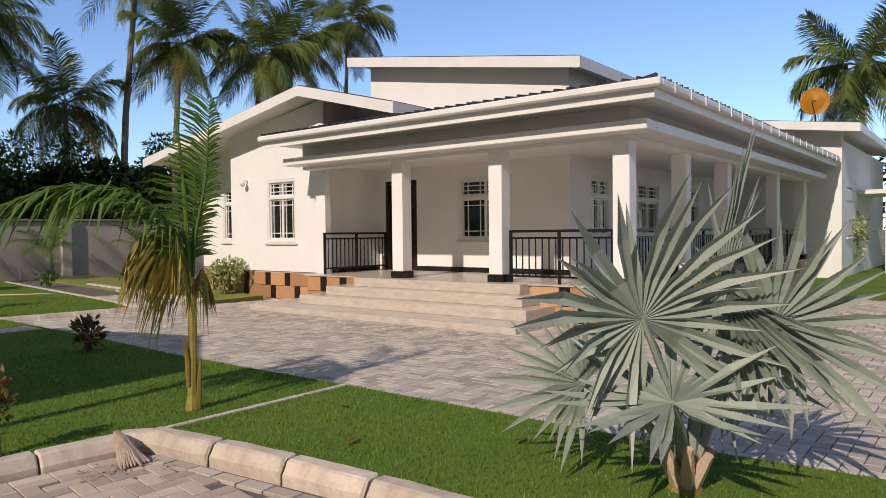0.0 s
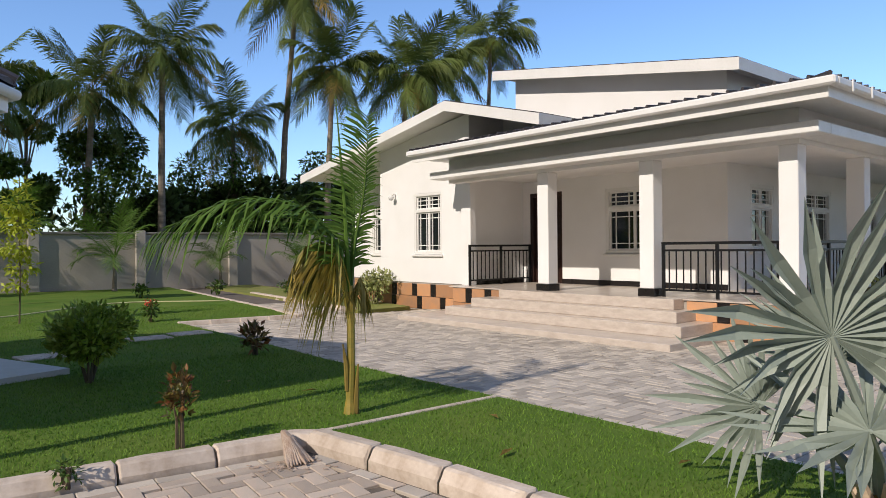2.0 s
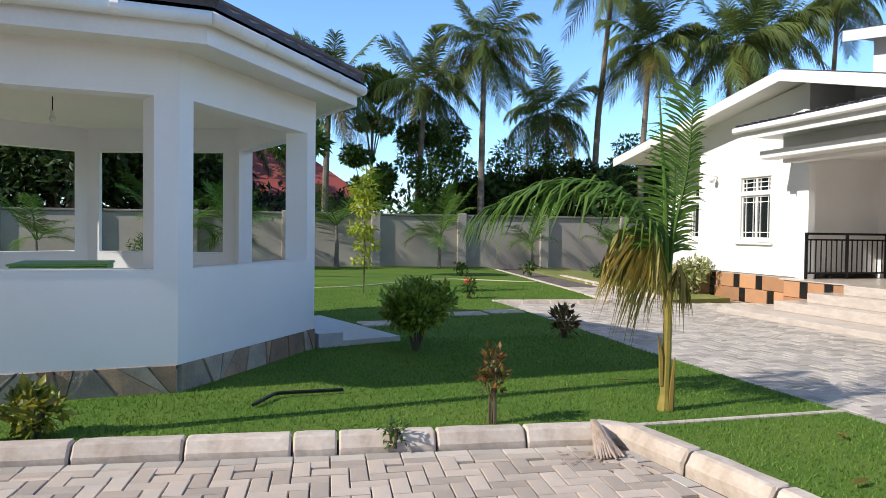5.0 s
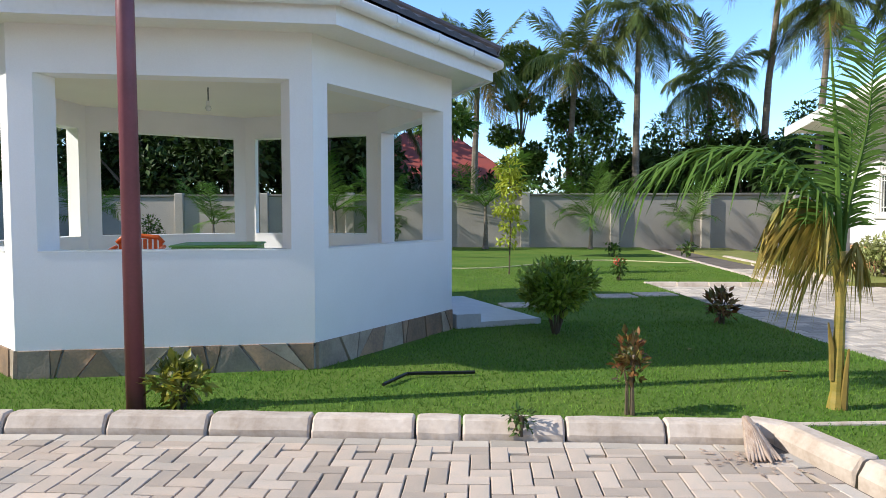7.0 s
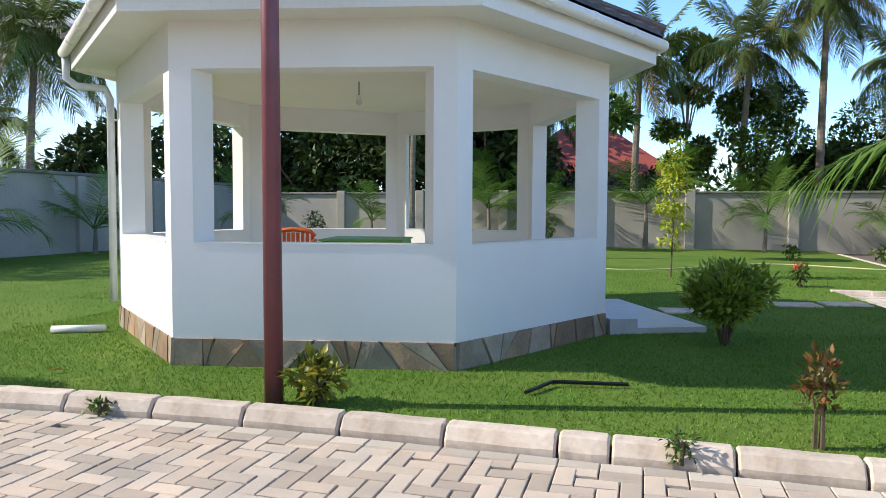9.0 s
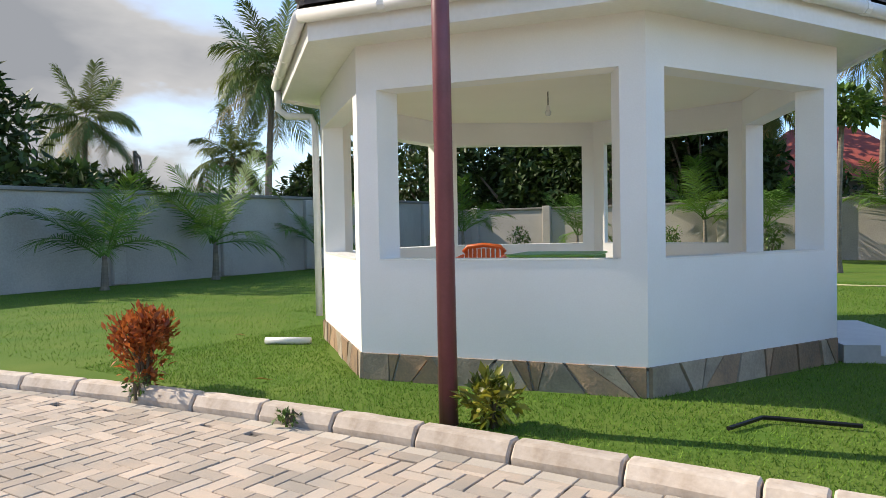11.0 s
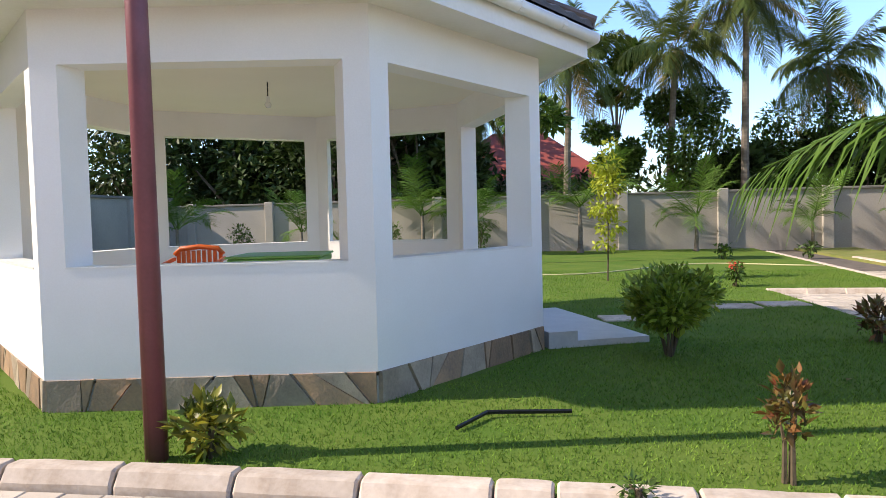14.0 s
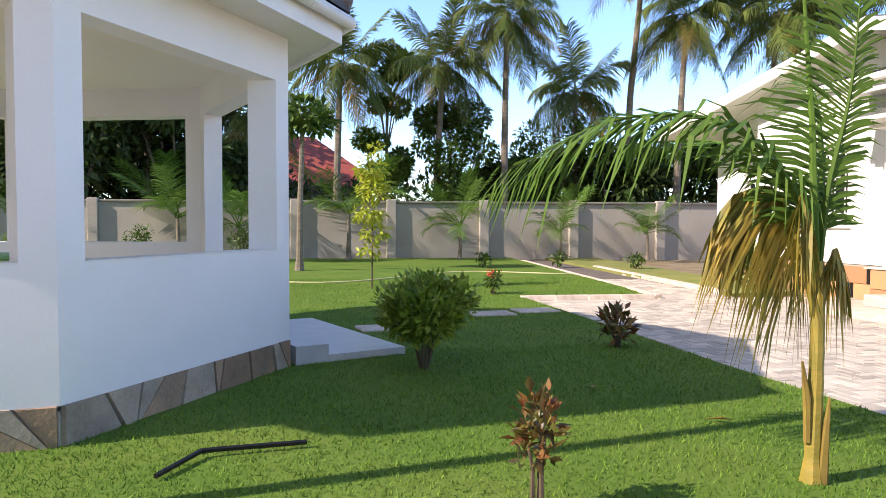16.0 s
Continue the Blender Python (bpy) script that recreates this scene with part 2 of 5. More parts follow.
def tube(bm, pts, radii, sides=8):
    """A tube along points."""
    rings = []
    for i, p in enumerate(pts):
        p = Vector(p)
        d = (Vector(pts[min(i + 1, len(pts) - 1)]) - Vector(pts[max(i - 1, 0)])).normalized()
        s = d.cross(Vector((0.31, 0.95, 0.02))).normalized()
        t = d.cross(s)
        r = radii[i] if isinstance(radii, (list, tuple)) else radii
        rings.append([bm.verts.new(p + r * (math.cos(a) * s + math.sin(a) * t)) for a in (2 * math.pi * k / sides for k in range(sides))])
    for a, b in zip(rings, rings[1:]):
        for k in range(sides):
            bm.faces.new((a[k], a[(k + 1) % sides], b[(k + 1) % sides], b[k]))
    bm.faces.new(rings[0][::-1]), bm.faces.new(rings[-1])
    return bm


def wall(x0, x1, y0, y1, z0, z1, holes=()):
    """A wall along x with rectangular holes (xa, xb, za, zb) that go through it, in order along x."""
    bm = bmesh.new()
    x = x0
    for xa, xb, za, zb in holes:
        box(bm, x, xa, y0, y1, z0, z1)
        if za > z0:
            box(bm, xa, xb, y0, y1, z0, za)
        if zb < z1:
            box(bm, xa, xb, y0, y1, zb, z1)
        x = xb
    box(bm, x, x1, y0, y1, z0, z1)
    bmesh.ops.remove_doubles(bm, verts=bm.verts[:], dist=0.001)
    return bm



# ---- ground, lawns, paving beds ----
ground = part("ground", boxes((-900, 900, -900, 900, -0.6, -0.06)), EARTH)
tagged(ground, "bare sandy earth reaching to the horizon", "ground", kind="structure")


def kerb_y(x):
    """The lawn-side kerb's line: straight at the corner, bending off further along."""
    return -0.022 * min(0.0, x + 3.0) ** 2


EDGE = [(2.75, -9.0), (2.45, -4.0), (2.2, -2.6), (2.05, -1.0), (1.9, 0.45), (1.75, 1.7), (1.62, 2.9), (1.5, 5.0), (1.25, 8.25)]
lawn_pts = [(x, kerb_y(x) + 0.025) for x in (-16.4, -12, -9, -7, -5, -3, 0.08)] + [(0.52, -2.0), (1.5, -9.0)] + EDGE + [(3.3, 8.35), (3.5, 10.0), (3.9, 20.7), (-16.4, 20.7)]
lawn = tagged(part("lawn", prism(lawn_pts, -0.05, 0.05), GRASS), "short green lawn turf between kerb and garden wall", "lawn", kind="structure")
side_lawn = tagged(part("lawn_by_house", prism([(4.9, 8.6), (6.3, 8.9), (6.9, 20.7), (5.1, 20.7)], -0.05, 0.03), DRYGRASS), "thin yellowing grass beside the house plinth", "lawn", kind="structure")
right_lawn = tagged(part("lawn_far_side", prism([(13.0, -1.2), (30, -3.5), (30, 8), (20, 4.0), (13.5, 0.6)], -0.05, 0.03), GRASS), "green lawn strip along the house side", "lawn", kind="structure")
bed = tagged(part("paving_bed", prism([(-18, -9), (1.4, -9), (0.45, -2), (0.02, -0.02)] + [(x, kerb_y(x)) for x in (-3, -5, -7, -9, -12, -18)], -0.05, 0.0), JOINT), "sandy joints under the brick paving", "ground", kind="structure")
bed_house = tagged(part("forecourt_bed", prism(EDGE + [(3.3, 8.3), (3.5, 10), (3.9, 20.5), (5.0, 20.5), (4.8, 8.5), (7.5, 8.0), (7.5, 2), (13, 0), (30, -4.5), (30, -9)], -0.055, -0.012), JOINT), "sandy joints under the grey forecourt paving", "ground", kind="structure")

# ---- boundary walls ----
back_wall = thing("wall_back", "grey cement-rendered boundary wall with piers and coping", "wall", kind="structure")
part("panel", boxes((-16.6, 16.0, 20.8, 21.0, -0.1, 1.85)), CONC, back_wall)
part("coping", boxes((-16.7, 16.0, 20.74, 21.06, 1.85, 1.93), bev=0.015), CONCB, back_wall)
pier = None
for x in np.arange(-15.6, 16, 3.1):
    if pier is None:
        pier = part("pier", boxes((-0.16, 0.16, -0.1, 0.1, -0.1, 1.98), bev=0.02), CONC, back_wall)
        pier.location = (x, 20.76, 0)
    else:
        again(pier, back_wall, pose(x, 20.76, 0))
left_wall = thing("wall_left", "shaded grey cement boundary wall with a rough coping", "wall", kind="structure")
part("panel", boxes((-16.75, -16.55, -14.0, 21.0, -0.1, 2.15)), CONC, left_wall)
part("coping", boxes((-16.82, -16.48, -14.0, 21.0, 2.15, 2.24), bev=0.015), CONCB, left_wall)
for y in np.arange(-12.5, 20, 3.1):
    again(pier, left_wall, pose(-16.52, y, 0.16, 0, 0, 90))
part("panel", boxes((-16.75, 34.0, -14.2, -14.0, -0.1, 2.1)), CONC, thing("wall_front", "grey cement boundary wall behind the yard", "wall", kind="structure"))

# ---- house ----
HM = pose(4.77, 6.82, 0, 0, 0, -83.9)
house = thing("house", "white rendered bungalow with dark tiled roofs and a pillared porch", "house", HM)
FLOOR = 0.55


def window(parent, x, y, z, w, h, face=0, cols=2, top=0.36, group=""):
    """A white sash window with a transom and decorated dark panes, outer face towards -y before it is turned by face degrees."""
    e = new("window")
    e.parent = parent
    e.matrix_local = pose(x, y, z, 0, 0, face)
    f = 0.07
    part("window_frame", boxes((0, w, -0.05, 0.07, 0, f), (0, w, -0.05, 0.07, h - f, h), (0, f, -0.05, 0.07, f, h - f), (w - f, w, -0.05, 0.07, f, h - f),
                               (f, w - f, -0.05, 0.07, h - top - f, h - top), bev=0.008), TRIM, e)
    part("window_sill", boxes((-0.04, w + 0.04, -0.10, 0.0, -0.05, 0.0), bev=0.01), TRIM, e)
    pw = (w - 2 * f) / cols
    for c in range(cols):
        xa, xb = f + c * pw, f + (c + 1) * pw
        for za, zb in ((f, h - top - f), (h - top, h - f)):
            part("pane", boxes((xa, xb, 0.02, 0.035, za, zb)), GLASS, e)
            b = 0.018
            bars = [(xa, xa + 0.03, -0.01, 0.02, za, zb), (xb - 0.03, xb, -0.01, 0.02, za, zb), (xa + 0.03, xb - 0.03, -0.01, 0.02, za, za + 0.03), (xa + 0.03, xb - 0.03, -0.01, 0.02, zb - 0.03, zb)]
            i = (xb - xa) * 0.24
            bars += [(xa + i - b / 2, xa + i + b / 2, 0.0, 0.018, za + 0.03, zb - 0.03), (xb - i - b / 2, xb - i + b / 2, 0.0, 0.018, za + 0.03, zb - 0.03)]
            j = min(0.12, (zb - za) * 0.3)
            bars += [(xa + 0.03, xb - 0.03, 0.001, 0.017, za + j, za + j + b), (xa + 0.03, xb - 0.03, 0.001, 0.017, zb - j - b, zb - j)]
            part("lattice", boxes(*bars), TRIM, e)
    return e


# wing with the gabled roof
W0 = 2.0
part("wall", wall(-3.36, -0.2, W0, W0 + 0.22, FLOOR, 3.0, [(-2.05, -1.08, 1.17, 2.53)]), WHITE, house)
part("gable_wall", prism([(-3.36, W0), (-0.2, W0), (-0.2, W0 + 0.22), (-3.36, W0 + 0.22)], 3.0, [3.61, 4.08, 4.08, 3.61]), WHITE, house)
part("gable_wall", prism([(-0.2, W0 + 1.0), (1.9, W0 + 1.0), (1.9, W0 + 1.22), (-0.2, W0 + 1.22)], 3.0, [4.08, 3.6, 3.6, 4.08]), WHITE, house)
part("side_wall", boxes((-0.42, -0.2, W0 + 0.22, 3.6, FLOOR, 4.05)), WHITE, house)
part("side_wall", boxes((-3.36, -3.14, W0 + 0.22, 5.0, FLOOR, 3.58)), WHITE, house)
part("wall", wall(-5.6, -3.36, 2.7, 2.92, FLOOR, 3.0, [(-4.72, -3.87, 1.17, 2.5)]), WHITE, house)
part("gable_wall", prism([(-5.6, 2.7), (-3.36, 2.7), (-3.36, 2.92), (-5.6, 2.92)], 3.0, [3.2, 3.58, 3.58, 3.2]), WHITE, house)
part("side_wall", boxes((-5.6, -5.4, 2.92, 12, FLOOR, 3.18)), WHITE, house)
part("back_wall", boxes((-5.6, 4.5, 12.0, 12.2, FLOOR, 4.0)), WHITE, house)
part("foundation", boxes((-3.34, -0.1, W0 + 0.02, 5, -0.1, FLOOR), (-5.58, -3.345, 2.72, 12, -0.1, FLOOR), (-0.1, 6.55, 1.9, 13.5, -0.1, FLOOR - 0.02)), CONC, house)


def slab(a, b, c, d, th):
    """A roof slab from four top corners, th thick downwards."""
    bm = bmesh.new()
    t = [bm.verts.new(p) for p in (a, b, c, d)]
    u = [bm.verts.new((p[0], p[1], p[2] - th)) for p in (a, b, c, d)]
    bm.faces.new(t), bm.faces.new(u[::-1])
    for i in range(4):
        j = (i + 1) % 4
        bm.faces.new((t[j], t[i], u[i], u[j]))
    bmesh.ops.recalc_face_normals(bm, faces=bm.faces)
    return bm


def ribs(bm, a, b, c, d, pitch, r):
    """Tile ridges running from edge a-b up to edge d-c."""
    a, b, c, d = map(Vector, (a, b, c, d))
    n = max(1, int((b - a).length / pitch))
    for i in range(n + 1):
        f = i / n
        tube(bm, [a.lerp(b, f), d.lerp(c, f)], r, 5)


PK, GL, GR = (-0.24, 4.27), (-6.1, 3.26), (2.25, 3.65)
part("roof", slab((GL[0], 1.4, GL[1]), (PK[0], 1.4, PK[1]), (PK[0], 12.5, PK[1]), (GL[0], 12.5, GL[1]), 0.05), ROOF, house, "dark grey tiled gable slope")
part("roof", slab((PK[0], 1.4, PK[1]), (GR[0], 1.4, GR[1]), (GR[0], 5.5, GR[1]), (PK[0], 5.5, PK[1]), 0.05), ROOF, house)
part("soffit", slab((GL[0] + 0.02, 1.43, GL[1] - 0.054), (PK[0], 1.43, PK[1] - 0.054), (PK[0], 12.4, PK[1] - 0.054), (GL[0] + 0.02, 12.4, GL[1] - 0.054), 0.1), TRIM, house)
part("soffit", slab((PK[0], 1.43, PK[1] - 0.054), (GR[0] - 0.02, 1.43, GR[1] - 0.054), (GR[0] - 0.02, 5.4, GR[1] - 0.054), (PK[0], 5.4, PK[1] - 0.054), 0.1), TRIM, house)
part("fascia", slab((GL[0], 1.37, GL[1] - 0.02), (PK[0], 1.37, PK[1] - 0.02), (PK[0], 1.40, PK[1] - 0.02), (GL[0], 1.40, GL[1] - 0.02), 0.2), TRIM, house)
part("fascia", slab((PK[0], 1.37, PK[1] - 0.02), (GR[0], 1.37, GR[1] - 0.02), (GR[0], 1.40, GR[1] - 0.02), (PK[0], 1.40, PK[1] - 0.02), 0.2), TRIM, house)
part("fascia", slab((GR[0], 1.37, GR[1] - 0.02), (GR[0] + 0.03, 1.37, GR[1] - 0.02), (GR[0] + 0.03, 5.5, GR[1] - 0.02), (GR[0], 5.5, GR[1] - 0.02), 0.2), TRIM, house)

# raised middle with its own low-pitched roof
BW = 3.6
part("upper_wall", prism([(-0.4, BW), (4.5, BW), (4.5, BW + 0.22), (-0.4, BW + 0.22)], 2.9, [5.22, 4.42, 4.42, 5.22]), WHITE, house)
part("upper_side_wall", boxes((4.28, 4.5, BW + 0.22, 12.0, 2.9, 4.3)), WHITE, house)
UL, UR = (-0.77, 5.25), (4.87, 4.37)
part("roof", slab((UL[0], 3.27, UL[1]), (UR[0], 3.27, UR[1]), (UR[0], 11.5, UR[1]), (UL[0], 11.5, UL[1]), 0.05), ROOF, house)
part("soffit", slab((UL[0] + 0.02, 3.3, UL[1] - 0.054), (UR[0] - 0.02, 3.3, UR[1] - 0.054), (UR[0] - 0.02, 11.4, UR[1] - 0.054), (UL[0] + 0.02, 11.4, UL[1] - 0.054), 0.1), TRIM, house)
part("fascia", slab((UL[0], 3.24, UL[1] - 0.02), (UR[0], 3.24, UR[1] - 0.02), (UR[0], 3.27, UR[1] - 0.02), (UL[0], 3.27, UL[1] - 0.02), 0.2), TRIM, house)
part("fascia", slab((UR[0], 3.24, UR[1] - 0.02), (UR[0] + 0.03, 3.24, UR[1] - 0.02), (UR[0] + 0.03, 11.5, UR[1] - 0.02), (UR[0], 11.5, UR[1] - 0.02), 0.2), TRIM, house)

# porch
part("porch_wall", wall(-0.2, 4.5, BW, BW + 0.22, FLOOR, 2.9, [(0.0, 0.9, FLOOR, 2.47), (2.0, 3.28, 1.17, 2.44)]), WHITE, house)
side_holes = [(4.4, 5.3, 1.2, 2.4), (6.6, 7.9, 1.2, 2.4), (9.4, 10.6, 1.2, 2.4)]
sw = wall(BW + 0.22, 13.4, -4.5, -4.28, FLOOR, 2.9, side_holes)
bmesh.ops.rotate(sw, verts=sw.verts, matrix=Matrix.Rotation(radians(90), 3, "Z"))
part("porch_side_wall", sw, WHITE, house)
part("porch_floor", boxes((-0.2, 6.62, 1.42, BW, FLOOR - 0.02, FLOOR), (4.5, 6.62, BW, 13.4, FLOOR - 0.02, FLOOR)), MARBLE, house, "polished pinkish tile floor")
part("porch_ceiling", boxes((-0.2, 6.6, 1.7, BW, 2.72, 2.76), (4.5, 6.6, BW, 13.4, 2.72, 2.76)), WHITE, house)
part("skirting", boxes((0.9, 4.5, BW - 0.02, BW, FLOOR, FLOOR + 0.1), (-0.2, -0.18, 2.2, BW, FLOOR, FLOOR + 0.1)), BLACKTILE, house)
part("beam", boxes((-0.2, 6.57, 1.45, 1.72, 2.60, 3.05), (6.30, 6.57, 1.72, 13.4, 2.60, 3.05)), WHITE, house)
part("lip", boxes((-0.35, 6.95, 1.08, 1.448, 2.66, 2.80), (6.572, 6.95, 1.448, 13.4, 2.66, 2.80), bev=0.01), TRIM, house)
EZ, EV, EU = 3.10, 0.72, 7.2
part("soffit", boxes((-0.45, EU - 0.05, EV + 0.05, 1.7, EZ - 0.05, EZ - 0.02), (6.3, EU - 0.05, 1.7, 13.2, EZ - 0.05, EZ - 0.02)), TRIM, house)
part("fascia", boxes((-0.45, EU, EV, EV + 0.03, EZ - 0.12, EZ + 0.08), (EU - 0.03, EU, EV + 0.03, 13.3, EZ - 0.12, EZ + 0.08)), TRIM, house)
part("gutter", boxes((-0.52, EU + 0.11, EV - 0.11, EV - 0.002, EZ + 0.0, EZ + 0.1), (EU + 0.002, EU + 0.11, EV - 0.002, 13.3, EZ + 0.0, EZ + 0.1), bev=0.02), TRIM, house)
for v in np.arange(1.1, 13.2, 0.6):
    part("gutter_bracket", boxes((EU + 0.112, EU + 0.125, v, v + 0.03, EZ - 0.03, EZ + 0.11)), TRIM, house)
RZ, PR = EZ + 0.12, 0.36
part("porch_roof", slab((-0.5, EV - 0.05, RZ), (EU + 0.05, EV - 0.05, RZ), (4.5, BW, RZ + PR), (-0.5, BW, RZ + PR), 0.04), ROOF, house)
part("porch_roof", slab((EU + 0.05, EV - 0.05, RZ), (EU + 0.05, 13.3, RZ), (4.5, 13.3, RZ + PR), (4.5, BW, RZ + PR), 0.04), ROOF, house)
rb = bmesh.new()
ribs(rb, (-0.45, EV - 0.06, RZ + 0.01), (4.4, EV - 0.06, RZ + 0.01), (4.4, BW, RZ + PR + 0.01), (-0.45, BW, RZ + PR + 0.01), 0.2, 0.025)
ribs(rb, (EU + 0.06, BW, RZ + 0.01), (EU + 0.06, 13.2, RZ + 0.01), (4.6, 13.2, RZ + PR + 0.01), (4.6, BW, RZ + PR + 0.01), 0.2, 0.025)
for i in range(14):
    f = i / 14
    x = 4.5 + f * (EU - 4.5)
    v = BW - f * (BW - EV)
    tube(rb, [(x, EV - 0.06, RZ + 0.01), (x, v, RZ + PR * (1 - f) + 0.01)], 0.025, 5)
    tube(rb, [(EU + 0.06, v, RZ + 0.01), (x, v, RZ + PR * (1 - f) + 0.01)], 0.025, 5)
tube(rb, [(EU + 0.03, EV - 0.03, RZ + 0.02), (4.5, BW, RZ + PR + 0.02)], 0.03, 6)
part("roof_tile_ribs", rb, ROOF, house)

pil = [(2.25, 1.6), (4.32, 1.6), (6.42, 1.6), (6.42, 3.85), (6.42, 6.1), (6.42, 9.9), (6.42, 12.8)]
first = None
for x, y in pil:
    if first is None:
        first = part("pillar", boxes((-0.125, 0.125, -0.125, 0.125, FLOOR + 0.12, 2.6), bev=0.01), WHITE, house)
        foot = part("pillar_foot", boxes((-0.145, 0.145, -0.145, 0.145, FLOOR, FLOOR + 0.12), bev=0.006), BLACKTILE, house)
        first.location = foot.location = (x, y, 0)
    else:
        again(first, house, pose(x, y, 0))
        again(foot, house, pose(x, y, 0))
part("pilaster", boxes((-0.3, -0.02, 1.86, 2.0, FLOOR, 2.6)), WHITE, house)

window(house, -2.05, W0 + 0.05, 1.17, 0.97, 1.36)
window(house, -4.72, 2.75, 1.17, 0.85, 1.33)
window(house, 2.0, BW + 0.05, 1.17, 1.28, 1.27)
for a, b, za, zb in side_holes:
    window(house, 4.45, a, za, b - a, zb - za, 90)
door = new("door")
door.parent = house
door.matrix_local = pose(0.0, BW + 0.06, FLOOR)
part("door_frame", boxes((0, 0.09, -0.05, 0.1, 0, 1.92), (0.81, 0.9, -0.05, 0.1, 0, 1.92), (0.09, 0.81, -0.05, 0.1, 1.83, 1.92), bev=0.006), DARKWOOD, door)
part("door_leaf", boxes((0.09, 0.81, 0.02, 0.06, 0.01, 1.83)), DARKWOOD, door)
for k in range(4):
    part("door_panel", boxes((0.16, 0.74, 0.0, 0.02, 0.1 + 0.43 * k, 0.45 + 0.43 * k), bev=0.008), DARKWOOD, door)
part("door_handle", boxes((0.70, 0.74, -0.04, 0.0, 0.92, 1.06), bev=0.008), IRON, door)


def wall_lamp(x, y, z):
    e = new("wall_lamp")
    e.parent = house
    e.location = (x, y, z)
    part("bracket", tube(bmesh.new(), [(0, 0, 0), (0, -0.08, 0.0), (0, -0.12, -0.04)], 0.02, 6), TRIM, e)
    b = bmesh.new()
    bmesh.ops.create_icosphere(b, subdivisions=2, radius=0.065, matrix=Matrix.Translation((0, -0.13, -0.08)))
    part("globe", b, BULB, e, smooth=True)


wall_lamp(-2.74, W0, 2.56)


def railing(parent, x0, y0, x1, y1, h=0.82):
    d = Vector((x1 - x0, y1 - y0, 0))
    n = d.length
    e = new("railing")
    e.parent = parent
    e.matrix_local = Matrix.Translation((x0, y0, FLOOR)) @ Matrix.Rotation(math.atan2(d.y, d.x), 4, "Z")
    part("top_rail", boxes((0, n, -0.03, 0.03, h - 0.04, h), bev=0.006), IRON, e)
    part("rail", boxes((0.04, n - 0.04, -0.015, 0.015, h - 0.14, h - 0.11)), IRON, e)
    part("rail", boxes((0.04, n - 0.04, -0.015, 0.015, 0.09, 0.12)), IRON, e)
    for x in (0.0, n / 2 - 0.02, n - 0.04):
        part("post", boxes((x, x + 0.04, -0.02, 0.02, 0, h - 0.04)), IRON, e)
    k = int(n / 0.11)
    bar = None
    for i in range(1, k):
        m = pose(i * n / k, 0, 0)
        if bar is None:
            bar = part("bar", boxes((-0.008, 0.008, -0.008, 0.008, 0.12, h - 0.14)), IRON, e)
            bar.location = m.translation
        else:
            again(bar, e, m)


railing(house, 0.05, 1.75, 0.05, 3.55)
railing(house, 4.5, 1.62, 6.25, 1.62)
for a, b in ((1.8, 3.68), (4.02, 5.92), (6.28, 9.72), (10.1, 12.6)):
    railing(house, 6.42, a, 6.42, b)

# porch steps
steps = thing("porch_steps", "pinkish marble-tiled porch steps with a wide apron", "steps", HM)
for k, (u0, u1, v0, z) in enumerate(((0.0, 5.62, 0.0, 0.09), (0.62, 5.4, 0.62, 0.245), (1.0, 5.15, 0.92, 0.40), (1.45, 4.95, 1.18, FLOOR + 0.004))):
    z0 = (-0.05, 0.09, 0.245, 0.40)[k]
    bm = boxes((u0, u1, v0, 1.95 if k < 3 else 1.6, z0, z), bev=0.008)
    part("step", bm, MARBLE, steps)

# far wing and its dish
part("far_wing_wall", wall(4.5, 7.3, 13.4, 13.62, 0.0, 4.1), WHITE, house)
part("far_wing_side", boxes((7.08, 7.3, 13.62, 22, 0.0, 3.7)), WHITE, house)
part("roof", slab((4.6, 12.9, 4.45), (7.75, 12.9, 4.05), (7.75, 23, 4.05), (4.6, 23, 4.45), 0.05), ROOF, house)
part("fascia", slab((4.6, 12.86, 4.43), (7.78, 12.86, 4.03), (7.78, 12.9, 4.03), (4.6, 12.9, 4.43), 0.22), TRIM, house)
part("fascia", slab((7.75, 12.9, 4.03), (7.79, 12.9, 4.03), (7.79, 23, 4.03), (7.75, 23, 4.03), 0.2), TRIM, house)
part("soffit", slab((4.6, 12.9, 4.395), (7.74, 12.9, 3.995), (7.74, 22.9, 3.995), (4.6, 22.9, 4.395), 0.05), TRIM, house)
part("canopy", boxes((7.3, 8.3, 16.0, 19.0, 2.35, 2.47)), TRIM, house)
part("canopy_post", boxes((8.0, 8.25, 16.1, 16.35, 0, 2.35)), WHITE, house)
window(house, 7.25, 14.2, 1.1, 1.0, 1.4, 90)
dish = thing("satellite_dish", "yellow satellite dish on a short roof mast", "satellite dish", HM @ pose(6.75, 12.95, 4.15))
bm = bmesh.new()
rings = [[bm.verts.new((r * math.cos(a), -0.12 + 0.5 * r * r, 0.55 + r * math.sin(a))) for a in (2 * math.pi * k / 20 for k in range(20))] for r in (0.02, 0.12, 0.24, 0.36)]
for a, b in zip(rings, rings[1:]):
    for k in range(20):
        bm.faces.new((a[k], a[(k + 1) % 20], b[(k + 1) % 20], b[k]))
bm.faces.new(rings[0])
bmesh.ops.solidify(bm, geom=bm.faces[:], thickness=0.012)
part("reflector", bm, DISH, dish, smooth=True)
part("mast", tube(bmesh.new(), [(0, 0.02, -0.1), (0, 0.02, 0.5)], 0.025), IRON, dish)
part("feed_arm", tube(bmesh.new(), [(0, -0.02, 0.22), (0, -0.38, 0.42), (0, -0.4, 0.52)], 0.012, 6), IRON, dish)

